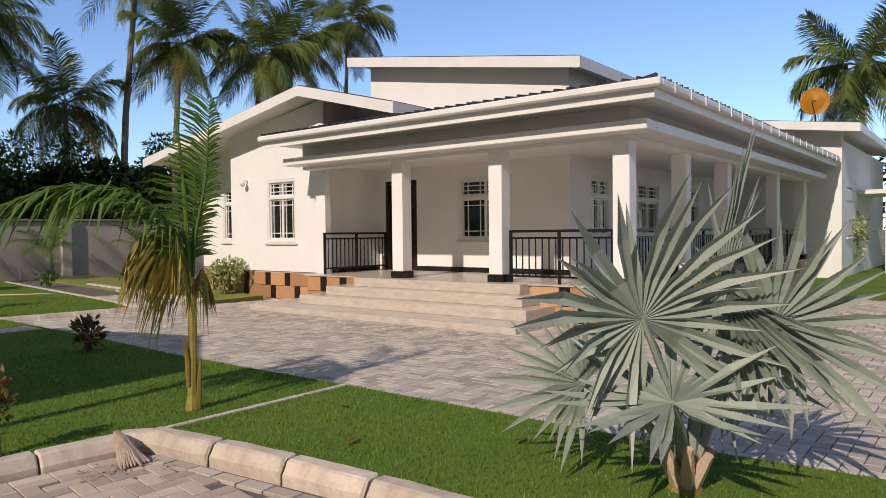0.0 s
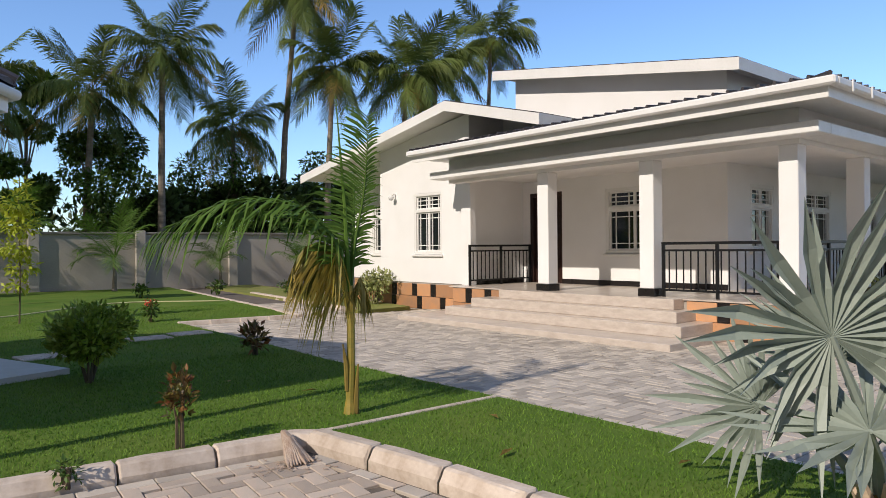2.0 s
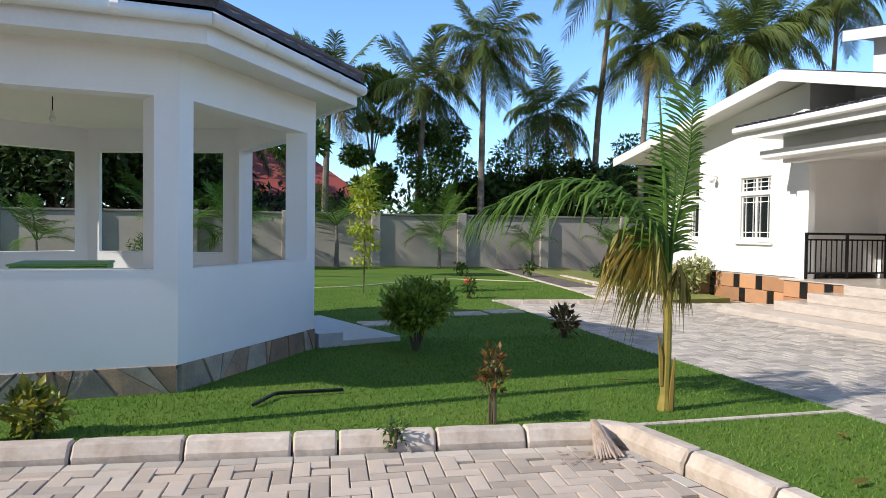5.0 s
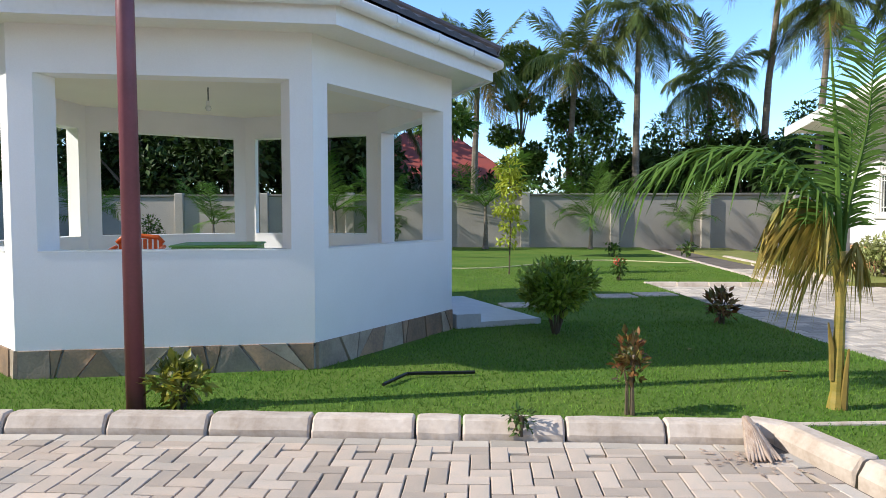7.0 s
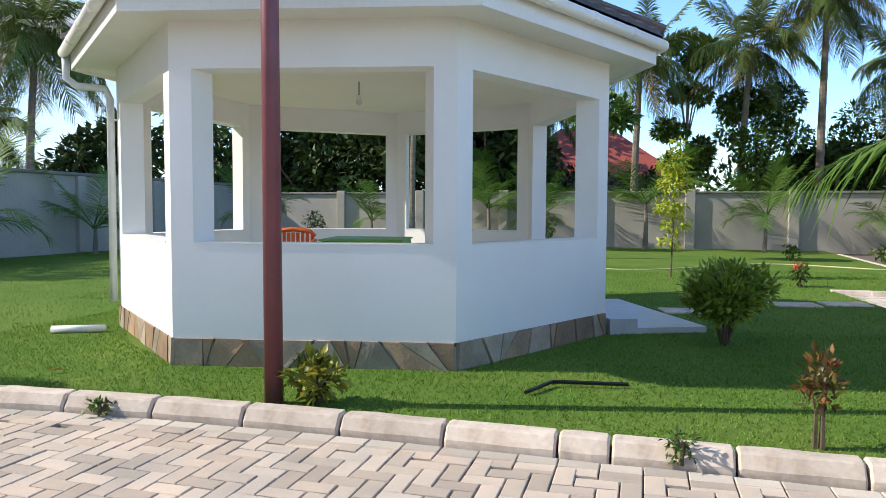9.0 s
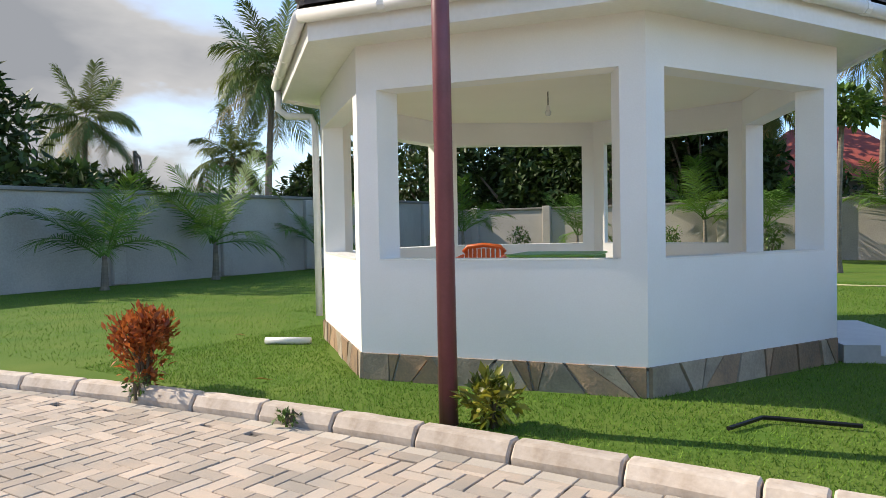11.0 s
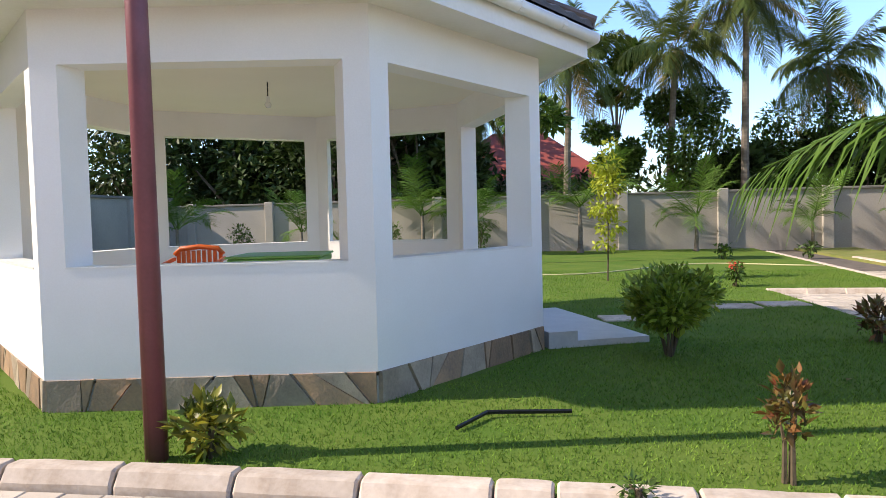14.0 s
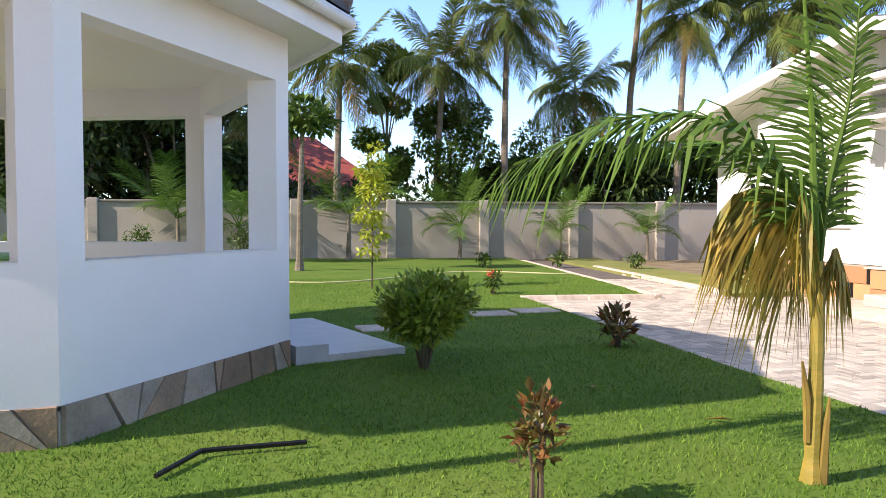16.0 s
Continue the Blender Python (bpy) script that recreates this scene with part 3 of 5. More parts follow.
# ---- gazebo ----
GC, NS, GR0 = (-4.385, 3.40), 7, 2.5
gazebo = thing("gazebo", "white seven-sided garden gazebo with low walls and a dark tiled roof", "gazebo", pose(GC[0], GC[1], 0))
SILL, LINT, GTOP, GPL = 0.98, 2.29, 2.70, 0.26


def gv(k, r, z=0.0):
    a = radians(-52.5 - 360 / NS + k * 360 / NS)
    return Vector((r * math.cos(a), r * math.sin(a), z))


def ring_wall(k, f0, f1, z0, z1, r=GR0, th=0.2):
    """Part of side k between the shares f0 and f1 of its length."""
    a, b = gv(k, r), gv(k + 1, r)
    ri = r - th / math.cos(math.pi / NS)
    c, d = gv(k, ri), gv(k + 1, ri)
    return prism([a.lerp(b, f0), a.lerp(b, f1), c.lerp(d, f1), c.lerp(d, f0)], z0, z1)


part("base", prism([gv(k, 2.485) for k in range(NS)], -0.05, GPL - 0.03), CONC, gazebo)
part("floor", prism([gv(k, 2.45) for k in range(NS)], GPL - 0.03, GPL), GREYTILE, gazebo)
part("ceiling", prism([gv(k, 2.3) for k in range(NS)], 2.58, 2.64), CREAM, gazebo)
PW = 0.08
for k in range(NS):
    entry = k == 2
    if not entry:
        part("low_wall", ring_wall(k, 0, 1, GPL, SILL), WHITE, gazebo)
    for f0, f1 in ((0, PW), (1 - PW, 1)):
        part("pillar", ring_wall(k, f0, f1, GPL if entry else SILL, LINT), WHITE, gazebo)
    part("lintel", ring_wall(k, 0, 1, LINT, GTOP), WHITE, gazebo)
    if not entry:
        part("coping", ring_wall(k, PW, 1 - PW, SILL, SILL + 0.012, GR0 + 0.004, 0.208), TRIM, gazebo)
ER, EZ2 = 2.89, 2.66
for k in range(NS):
    a, b = gv(k, ER), gv(k + 1, ER)
    c, d = gv(k, 2.35), gv(k + 1, 2.35)
    part("soffit", prism([a, b, d, c], EZ2 - 0.02, EZ2), TRIM, gazebo)
    a2, b2 = gv(k, ER + 0.035), gv(k + 1, ER + 0.035)
    part("fascia", prism([a, b, b2, a2], EZ2 - 0.05, EZ2 + 0.16), TRIM, gazebo)
    g1, g2 = gv(k, ER + 0.10, EZ2 + 0.12), gv(k + 1, ER + 0.10, EZ2 + 0.12)
    bm = bmesh.new()
    tube(bm, [g1, g2], 0.052, 10)
    gut = part("gutter", bm, TRIM, gazebo, smooth=True)
    for f in (0.25, 0.5, 0.75):
        p = g1.lerp(g2, f)
        q = g1.lerp(g2, f + 0.02)
        part("gutter_joint", tube(bmesh.new(), [p, q], 0.057, 10), TRIM, gut)
    apex = Vector((0, 0, 4.25))
    lo1, lo2 = gv(k, ER + 0.1, EZ2 + 0.2), gv(k + 1, ER + 0.1, EZ2 + 0.2)
    bm = bmesh.new()
    rows = 9
    for r in range(rows):
        f0, f1 = r / rows, (r + 1) / rows
        p, q = lo1.lerp(apex, f0), lo2.lerp(apex, f0)
        s, t = lo2.lerp(apex, f1), lo1.lerp(apex, f1)
        up = Vector((0, 0, 0.035))
        n = max(1, int((q - p).length / 0.24))
        for i in range(n):
            e = [p.lerp(q, i / n) + up, p.lerp(q, (i + 1) / n) + up, t.lerp(s, (i + 1) / n), t.lerp(s, i / n)]
            mid0, mid1 = (e[0] + e[1]) / 2 + up * 0.7, (e[2] + e[3]) / 2 + up * 0.7
            v = [bm.verts.new(x) for x in (e[0], mid0, e[1], e[2], mid1, e[3])]
            bm.faces.new((v[0], v[1], v[4], v[5])), bm.faces.new((v[1], v[2], v[3], v[4]))
            w = [bm.verts.new(x - up) for x in (e[0], e[1])]
            bm.faces.new((v[0], w[0], w[1], v[2], v[1]))
    bmesh.ops.remove_doubles(bm, verts=bm.verts[:], dist=0.012)
    part("roof", bm, ROOF, gazebo)
    part("hip_cap", tube(bmesh.new(), [lo1 + Vector((0, 0, 0.05)), apex + Vector((0, 0, 0.05))], 0.06, 6), ROOF, gazebo)
dpipe = gv(-1, 1.0).normalized()
dp = bmesh.new()
tube(dp, [dpipe * (ER + 0.08) + Vector((0, 0, EZ2 + 0.08)), dpipe * (ER + 0.08) + Vector((0, 0, EZ2 - 0.12)), dpipe * (ER - 0.02) + Vector((0, 0, EZ2 - 0.2)),
          dpipe * (GR0 + 0.1) + Vector((0, 0, EZ2 - 0.22)), dpipe * (GR0 + 0.06) + Vector((0, 0, EZ2 - 0.32)), dpipe * (GR0 + 0.06) + Vector((0, 0, 0.3))], 0.037, 10)
part("downpipe", dp, PVC, gazebo, "white plastic downpipe", smooth=True)
cord = thing("ceiling_bulb", "bare bulb on a short black cord under the ceiling", "light bulb", pose(-4.43, 3.3, 2.58))
part("cord", tube(bmesh.new(), [(0, 0, 0.0), (0, 0, -0.14)], 0.006, 6), IRON, cord)
part("socket", tube(bmesh.new(), [(0, 0, -0.14), (0, 0, -0.19)], 0.02, 8), TRIM, cord)
bm = bmesh.new()
bmesh.ops.create_icosphere(bm, subdivisions=2, radius=0.032, matrix=Matrix.Translation((0, 0, -0.215)))
part("bulb", bm, BULB, cord, smooth=True)
# entrance step
est = thing("gazebo_steps", "grey tiled landing and step at the gazebo entrance", "steps", pose(GC[0], GC[1], 0))
a, b = gv(2, 2.55), gv(3, 2.55)
nrm = ((a + b) / 2).normalized()
part("landing", prism([a, b, b + nrm * 0.28, a + nrm * 0.28], 0.0, 0.2), GREYTILE, est)
part("step", prism([a + nrm * 0.282, b + nrm * 0.282, b + nrm * 1.0, a + nrm * 1.0], 0.0, 0.11), GREYTILE, est)

# furniture in the gazebo
chair = thing("plastic_chair", "orange moulded plastic garden chair with a slatted back", "chair", pose(-5.1, 3.0, GPL, 0, 0, 12))
part("seat", boxes((-0.22, 0.22, -0.22, 0.22, 0.40, 0.43), bev=0.012), ORANGE, chair)
for sx in (-0.2, 0.2):
    for sy in (-0.2, 0.2):
        part("leg", tube(bmesh.new(), [(sx * 1.15, sy * 1.15, 0), (sx, sy, 0.41)], [0.018, 0.025], 6), ORANGE, chair)
bm = bmesh.new()
for k in range(9):
    x = -0.2 + 0.05 * k
    box(bm, x - 0.016, x + 0.016, 0.20 - 0.03 * (1 - (x / 0.2) ** 2), 0.225 - 0.03 * (1 - (x / 0.2) ** 2), 0.43, 0.74)
part("backrest", bm, ORANGE, chair)
part("top_rail", tube(bmesh.new(), [(-0.23, 0.19, 0.70), (-0.18, 0.2, 0.755), (0, 0.185, 0.775), (0.18, 0.2, 0.755), (0.23, 0.19, 0.70)], 0.025, 8), ORANGE, chair, smooth=True)
for sx in (-0.24, 0.24):
    part("armrest", tube(bmesh.new(), [(sx, 0.2, 0.66), (sx, -0.15, 0.62), (sx, -0.2, 0.42)], 0.02, 6), ORANGE, chair)
table = thing("plastic_table", "green moulded plastic garden table", "table", pose(-4.25, 3.1, GPL, 0, 0, 12))
part("tabletop", boxes((-0.42, 0.42, -0.42, 0.42, 0.68, 0.70), (-0.40, 0.40, -0.40, 0.40, 0.62, 0.68), bev=0.012), GREENP, table)
for sx in (-0.36, 0.36):
    for sy in (-0.36, 0.36):
        part("leg", tube(bmesh.new(), [(sx, sy, 0), (sx, sy, 0.62)], [0.025, 0.035], 8), GREENP, table)

# ---- pole, rod, pipe, hose ----
pole = thing("lamp_pole", "maroon painted steel pole standing on the lawn edge", "pole", pose(-3.70, 0.23, 0.03))
part("shaft", tube(bmesh.new(), [(0, 0, 0), (-0.015, 0, 4.6)], [0.058, 0.05], 14), MAROON, pole, smooth=True)
part("arm", tube(bmesh.new(), [(-0.015, 0, 4.55), (-0.1, 0, 4.75), (-0.5, 0, 4.85)], 0.03, 8), MAROON, pole)
rod = thing("bent_rod", "bent black steel bar lying on the lawn", "steel bar", pose(0, 0, 0))
part("bar", tube(bmesh.new(), [(-2.25, 0.86, 0.075), (-2.12, 1.15, 0.085), (-2.05, 1.17, 0.085), (-1.62, 1.25, 0.08)], 0.014, 6), IRON, rod)
pvc = thing("pvc_pipe", "short white plastic pipe lying on the grass", "pipe", pose(-6.75, 1.9, 0.085, 0, 0, 27))
bm = bmesh.new()
tube(bm, [(-0.24, 0, 0), (0.24, 0, 0)], 0.038, 12)
part("pipe", bm, PVC, pvc, smooth=True)
hose = thing("garden_hose", "pale yellow garden hose snaking over the lawn", "hose")
part("tube", tube(bmesh.new(), [(-6 + 0.5 * i, 10.8 + 0.9 * math.sin(i * 0.55) + 0.15 * i, 0.062) for i in range(20)], 0.016, 6), HOSE, hose, smooth=True)
edging = thing("lawn_edging", "thin concrete edging strip sunk in the lawn", "edging")
part("strip", boxes((-0.02, 1.75, -0.02, 0.02, 0.03, 0.066), bev=0.008), KERB, edging)
edging.matrix_world = pose(0.15, 0.12, 0, 0, 0, 6)
slabs = None
for x, y, r in ((-1.05, 5.25, 12), (0.35, 6.3, 8), (0.98, 6.55, 10)):
    s = thing("stepping_stone", "flat concrete stepping stone set in the lawn", "paving slab", pose(x, y, 0.035, 0, 0, r), group="stepping stones")
    part("slab", boxes((-0.28, 0.28, -0.2, 0.2, 0, 0.035), bev=0.01), KERB, s)

# ---- plants ----
def frond_mesh(length, leaf, n, rise, droop, seed, width=0.035, hang=0.5):
    """A feather leaf along +x: a midrib that rises and bends over, with two rows of drooping leaflets."""
    rnd = random.Random(seed)
    vs, fs = [], []

    def spine(f):
        return Vector((length * f * (1 - min(0.22, 0.25 * droop) * f * f), 0.06 * length * math.sin(2.2 * f + seed), rise * length * f - droop * length * 0.62 * f * f))

    prev = None
    for i in range(13):
        f = i / 12
        p, r = spine(f), 0.02 * (1.05 - f) * (length / 2.4) ** 0.5
        k = len(vs)
        vs += [p + Vector((0, -r, 0)), p + Vector((0, r, 0)), p + Vector((0, 0, -1.4 * r))]
        if prev is not None:
            for a, b in ((0, 1), (1, 2), (2, 0)):
                fs.append((prev + a, prev + b, k + b, k + a))
        prev = k
    for side in (-1, 1):
        for i in range(n):
            f = 0.14 + 0.86 * (i + rnd.random() * 0.6) / n
            p = spine(f)
            ll = leaf * (0.55 + 0.75 * math.sin(math.pi * min(1, f * 0.82 + 0.1))) * rnd.uniform(0.8, 1.1)
            ahead = (spine(min(1, f + 0.02)) - spine(max(0, f - 0.02))).normalized()
            d = (ahead * (0.45 + 0.5 * f) + Vector((0, side, 0)) * (1.0 - 0.35 * f) + Vector((0, 0, 0.25 - hang * rnd.uniform(0.3, 1.1)))).normalized()
            w = ahead * width * rnd.uniform(0.7, 1.1)
            m = p + d * ll * 0.5
            t = p + d * ll + Vector((0, 0, -hang * ll * rnd.uniform(0.25, 0.6)))
            k = len(vs)
            vs += [p - w * 0.4, p + w * 0.4, m + w * 0.5, m - w * 0.5, t]
            fs += [(k, k + 1, k + 2, k + 3), (k + 3, k + 2, k + 4)]
    me = bpy.data.meshes.new("frond")
    me.from_pydata(vs, [], fs)
    return me


def trunk_mesh(pts, r0, r1, rings, bulge=0.06):
    bm = bmesh.new()
    n = rings
    path = []
    for i in range(n + 1):
        f = i / n * (len(pts) - 1)
        k = min(int(f), len(pts) - 2)
        path.append(Vector(pts[k]).lerp(Vector(pts[k + 1]), f - k))
    rad = [(r0 + (r1 - r0) * min(1, i / n * 1.0) + (0.5 * r0 * max(0, 1 - i / n * 9) if bulge else 0)) * (1 + bulge * (i % 2)) for i in range(n + 1)]
    tube(bm, path, rad, 9)
    return bm


FRONDS = [[frond_mesh(q, 0.62, 62, r, d, s, 0.045, h) for s, (q, r, d, h) in enumerate(((1.7, 1.5, 0.55, 0.5), (2.3, 0.8, 0.8, 0.7), (2.5, 0.4, 0.85, 0.9), (2.4, 0.0, 0.85, 1.0), (1.9, -0.6, 0.75, 0.8), (1.3, -1.5, 0.6, 0.6)))],
          [frond_mesh(1.25, 0.36, 34, r, d, 9 + s, 0.022, 0.35) for s, (r, d) in enumerate(((1.3, 0.7), (0.85, 0.8), (0.4, 0.8)))]]
for me in FRONDS[0]:
    me.materials.append(FROND)
for me in FRONDS[1]:
    me.materials.append(YOUNG)
AGEDF = frond_mesh(2.3, 0.5, 40, -0.7, 0.35, 77, 0.04, 0.9)
AGEDF.materials.append(AGED)


def coconut(x, y, crown_z, lean=(0, 0), size=1.0, seed=0, n=20):
    rnd = random.Random(seed)
    e = thing("coconut_palm", "tall coconut palm with a bare grey trunk", "palm tree", pose(x - lean[0], y - lean[1], -0.1), group="coconut palms")
    top = Vector((lean[0], lean[1], crown_z + 0.1))
    mid = Vector((lean[0] * 0.35, lean[1] * 0.35, crown_z * 0.5))
    part("trunk", trunk_mesh([(0, 0, 0), mid * 0.55, mid, (mid + top) / 2, top], 0.15, 0.085, 40, 0.07), BARK, e, smooth=False)
    for i in range(n):
        f = i / n
        me = FRONDS[0][min(5, int(f * 6))]
        if i >= n - 3:
            me = AGEDF
        o = new("frond", me)
        o.parent = e
        s = size * rnd.uniform(0.85, 1.12)
        o.matrix_local = Matrix.Translation(top) @ pose(0, 0, 0, rnd.uniform(-25, 25), rnd.uniform(-8, 8), i * 137.5 + rnd.uniform(-15, 15)) @ Matrix.Scale(s, 4)
    for i in range(5):
        a = rnd.uniform(0, 6.28)
        b = bmesh.new()
        bmesh.ops.create_icosphere(b, subdivisions=1, radius=0.13 * size, matrix=Matrix.Translation(top + Vector((0.22 * math.cos(a), 0.22 * math.sin(a), -0.25 - 0.1 * rnd.random()))) @ Matrix.Diagonal((1, 1, 1.25, 1)))
        part("coconut", b, AGED, e, smooth=True)
    return e


def young_palm(x, y, stem, size=1.0, seed=0, n=8, name="young_palm", label="young slender palm planted in the lawn by the wall"):
    rnd = random.Random(seed)
    e = thing(name, label, "palm", pose(x, y, 0.02), group="young palms")
    part("stem", trunk_mesh([(0, 0, 0), (0.02, 0, stem * 0.5), (0, 0.02, stem)], 0.055 * size, 0.03 * size, 14, 0.08), BARK, e)
    for i in range(n):
        o = new("frond", FRONDS[1][i % 3 if i else 0])
        o.parent = e
        o.matrix_local = Matrix.Translation((0, 0.02, stem)) @ pose(0, 0, 0, rnd.uniform(-15, 15), rnd.uniform(-18, 10), i * 137.5 + seed * 40) @ Matrix.Scale(size * rnd.uniform(0.8, 1.15), 4)
    return e


def leaves(n, centres, size, seed, shape=0.45, down=0.3, flat=0.5):
    """n pointed folded leaves spread through blobs (x, y, z, rx, rz), mostly near their skins."""
    rng = np.random.default_rng(seed)
    c = np.array(centres, float)
    w = c[:, 3] ** 2 * c[:, 4]
    pick = rng.choice(len(c), n, p=w / w.sum())
    d = rng.normal(size=(n, 3))
    d /= np.linalg.norm(d, axis=1)[:, None]
    r = rng.random(n) ** 0.38
    pos = c[pick, :3] + d * r[:, None] * c[pick][:, [3, 3, 4]]
    along = d + rng.normal(size=(n, 3)) * 0.7 + np.array([0, 0, -down])
    along /= np.linalg.norm(along, axis=1)[:, None]
    side = np.cross(along, rng.normal(size=(n, 3)) * flat + np.array([0, 0, 1.0]))
    side /= np.linalg.norm(side, axis=1)[:, None] + 1e-6
    s = (size * rng.uniform(0.6, 1.25, n))[:, None]
    nor = np.cross(side, along)
    v = np.stack([pos, pos + along * s * 0.45 + side * s * shape * 0.5 + nor * s * 0.08, pos + along * s, pos + along * s * 0.45 - side * s * shape * 0.5 + nor * s * 0.08], 1).reshape(-1, 3)
    me = bpy.data.meshes.new("leaves")
    me.vertices.add(len(v))
    me.vertices.foreach_set("co", v.ravel())
    idx = np.arange(n)[:, None] * 4
    tri = np.concatenate([idx + [0, 1, 2], idx + [0, 2, 3]], 1).reshape(-1)
    me.loops.add(len(tri))
    me.loops.foreach_set("vertex_index", tri)
    me.polygons.add(len(tri) // 3)
    me.polygons.foreach_set("loop_start", np.arange(0, len(tri), 3))
    me.update(calc_edges=True)
    return me


def leafy(name, parent, material, *args, **kw):
    me = leaves(*args, **kw)
    me.materials.append(material)
    o = new(name, me)
    o.parent = parent
    return o


def shrub(name, label, x, y, r, h, material, n, size, seed, stems=5, low=0.15, group="", down=0.3):
    """A shrub: several stems from the ground and a leafy uneven crown."""
    rnd = random.Random(seed)
    e = thing(name, label, "shrub", pose(x, y, 0.04), group=group)
    blobs = []
    for i in range(stems):
        a, q = i * 2.4 + rnd.random(), r * rnd.uniform(0.25, 0.75)
        tip = Vector((q * math.cos(a), q * math.sin(a), h * rnd.uniform(0.55, 0.85)))
        part("stem", tube(bmesh.new(), [(0.02 * math.cos(a), 0.02 * math.sin(a), 0), tip * 0.5 + Vector((0, 0, 0.05)), tip], [0.014, 0.01, 0.005], 5), TWIG, e)
        blobs.append((tip.x, tip.y, tip.z, r * 0.5, h * 0.24))
    blobs.append((0, 0, h * (0.5 + low / 2), r * 0.75, h * (0.5 - low / 2)))
    leafy("foliage", e, material, n, blobs, size, seed, down=down)
    return e


def tree(name, label, x, y, trunk, r, h, material, n, size, seed, blobs=9, lean=0.0):
    """A broad-leaved tree: trunk, limbs, and an uneven crown of leaf clumps between trunk and h."""
    rnd = random.Random(seed)
    e = thing(name, label, "tree", pose(x, y, -0.1))
    part("trunk", tube(bmesh.new(), [(0, 0, 0), (lean * 0.4, 0.05, trunk * 0.6), (lean, 0, trunk + 0.3 * (h - trunk))], [0.05 * r + 0.04, 0.035 * r + 0.03, 0.015 * r + 0.02], 8), BARK, e)
    cs = []
    for i in range(blobs):
        a, q = i * 2.4 + rnd.random(), r * rnd.uniform(0.2, 0.8)
        z = trunk + (h - trunk) * rnd.uniform(0.15, 0.88)
        c = Vector((lean + q * math.cos(a), q * math.sin(a), z))
        part("limb", tube(bmesh.new(), [(lean * 0.8, 0, trunk * 0.85), c * 0.6 + Vector((0, 0, trunk * 0.4)), c], [0.03 * r, 0.02 * r, 0.008 * r], 5), BARK, e)
        b = r * rnd.uniform(0.25, 0.5)
        cs.append((*c, b, b * 0.8))
    leafy("crown", e, material, n, cs, size, seed)
    return e


# coconut palms beyond the walls
for k, row in enumerate(((4.1, 22.3, 8.6, 0.1, 0.0, 1.0, 20), (9.8, 23.5, 12.4, 1.0, 0.2, 1.15, 22), (10.9, 22.4, 8.9, 0.4, 0.0, 1.05, 22), (14.2, 21.9, 9.0, 0.5, 0.0, 1.1, 22),
                         (21.8, 25.6, 12.7, 0.5, 0.0, 1.2, 20), (7.3, 24.4, 6.4, 0.0, 0.2, 1.0, 18), (1.9, 23.0, 7.0, 0.3, 0.0, 1.05, 18), (-1.76, 22.2, 6.7, 0.2, 0.0, 0.95, 18),
                         (-20.4, 14.7, 7.0, 0.3, 0.2, 1.15, 22), (-29.3, 12.8, 5.9, 0.3, 0.0, 1.0, 16), (-24.5, 16.2, 4.3, 0.0, 0.0, 0.9, 16), (27.4, 2.6, 7.3, -0.5, 0.0, 1.2, 22),
                         (-9.0, 26.0, 7.5, 0.3, 0.0, 1.0, 16), (17.5, 24.5, 10.5, 0.4, 0.0, 1.1, 20), (-5.5, 26.5, 5.6, 0.3, 0.0, 1.0, 16))):
    x, y, z, lx, ly, s, n = row
    coconut(x, y, z, (lx, ly), s, 10 + k, n + 8)

# young palms and saplings inside the walls
for k, (x, y, st, s) in enumerate(((-6.6, 19.6, 1.35, 1.1), (-4.8, 19.4, 1.1, 1.0), (-1.5, 19.6, 1.5, 1.15), (2.0, 19.6, 1.1, 0.95), (5.3, 19.6, 0.9, 0.8), (8.2, 19.5, 0.85, 0.8),
                                   (-15.4, 5.1, 0.75, 1.15), (-15.6, 8.1, 0.95, 1.2), (-15.7, 11.9, 0.7, 1.0), (-10.6, 19.0, 0.9, 0.9), (-13.6, 16.5, 1.1, 1.0))):
    young_palm(x, y, st, s * 1.35, 3 + k, 11)
lanky = thing("lanky_tree", "slender pale-trunked tree with a feathery green head", "tree", pose(-2.65, 14.8, 0))
part("trunk", trunk_mesh([(0, 0, 0), (0.03, 0, 1.8), (0.1, 0, 3.6)], 0.085, 0.05, 24, 0.04), BARK, lanky)
leafy("crown", lanky, LEAF, 900, [(0.1, 0, 3.8, 0.65, 0.35), (-0.3, 0.2, 3.6, 0.4, 0.3), (0.5, -0.2, 3.6, 0.4, 0.3)], 0.24, 31)
stem2 = thing("lanky_tree", "slender pale bare trunk rising past the wall", "tree", pose(-8.6, 17.5, 0))
part("trunk", trunk_mesh([(0, 0, 0), (0.0, 0, 2.5), (0.05, 0, 5.0)], 0.10, 0.07, 30, 0.05), BARK, stem2)
leafy("crown", stem2, LEAF, 700, [(0, 0, 5.2, 0.9, 0.5)], 0.26, 32)
sap = thing("lime_sapling", "slim young tree with lime-yellow leaves", "sapling", pose(-1.05, 9.9, 0.03))
part("stem", tube(bmesh.new(), [(0, 0, 0), (0.02, 0, 0.9), (0, 0.01, 2.2)], [0.016, 0.013, 0.006], 6), TWIG, sap)
leafy("foliage", sap, LIME, 800, [(0.0, 0, 0.7, 0.24, 0.1), (0.06, 0.05, 1.0, 0.26, 0.12), (-0.05, 0, 1.35, 0.30, 0.17), (0.03, 0, 1.75, 0.30, 0.2), (0, 0, 2.1, 0.26, 0.2), (0.05, 0, 2.4, 0.14, 0.15)], 0.125, 41, down=0.5)

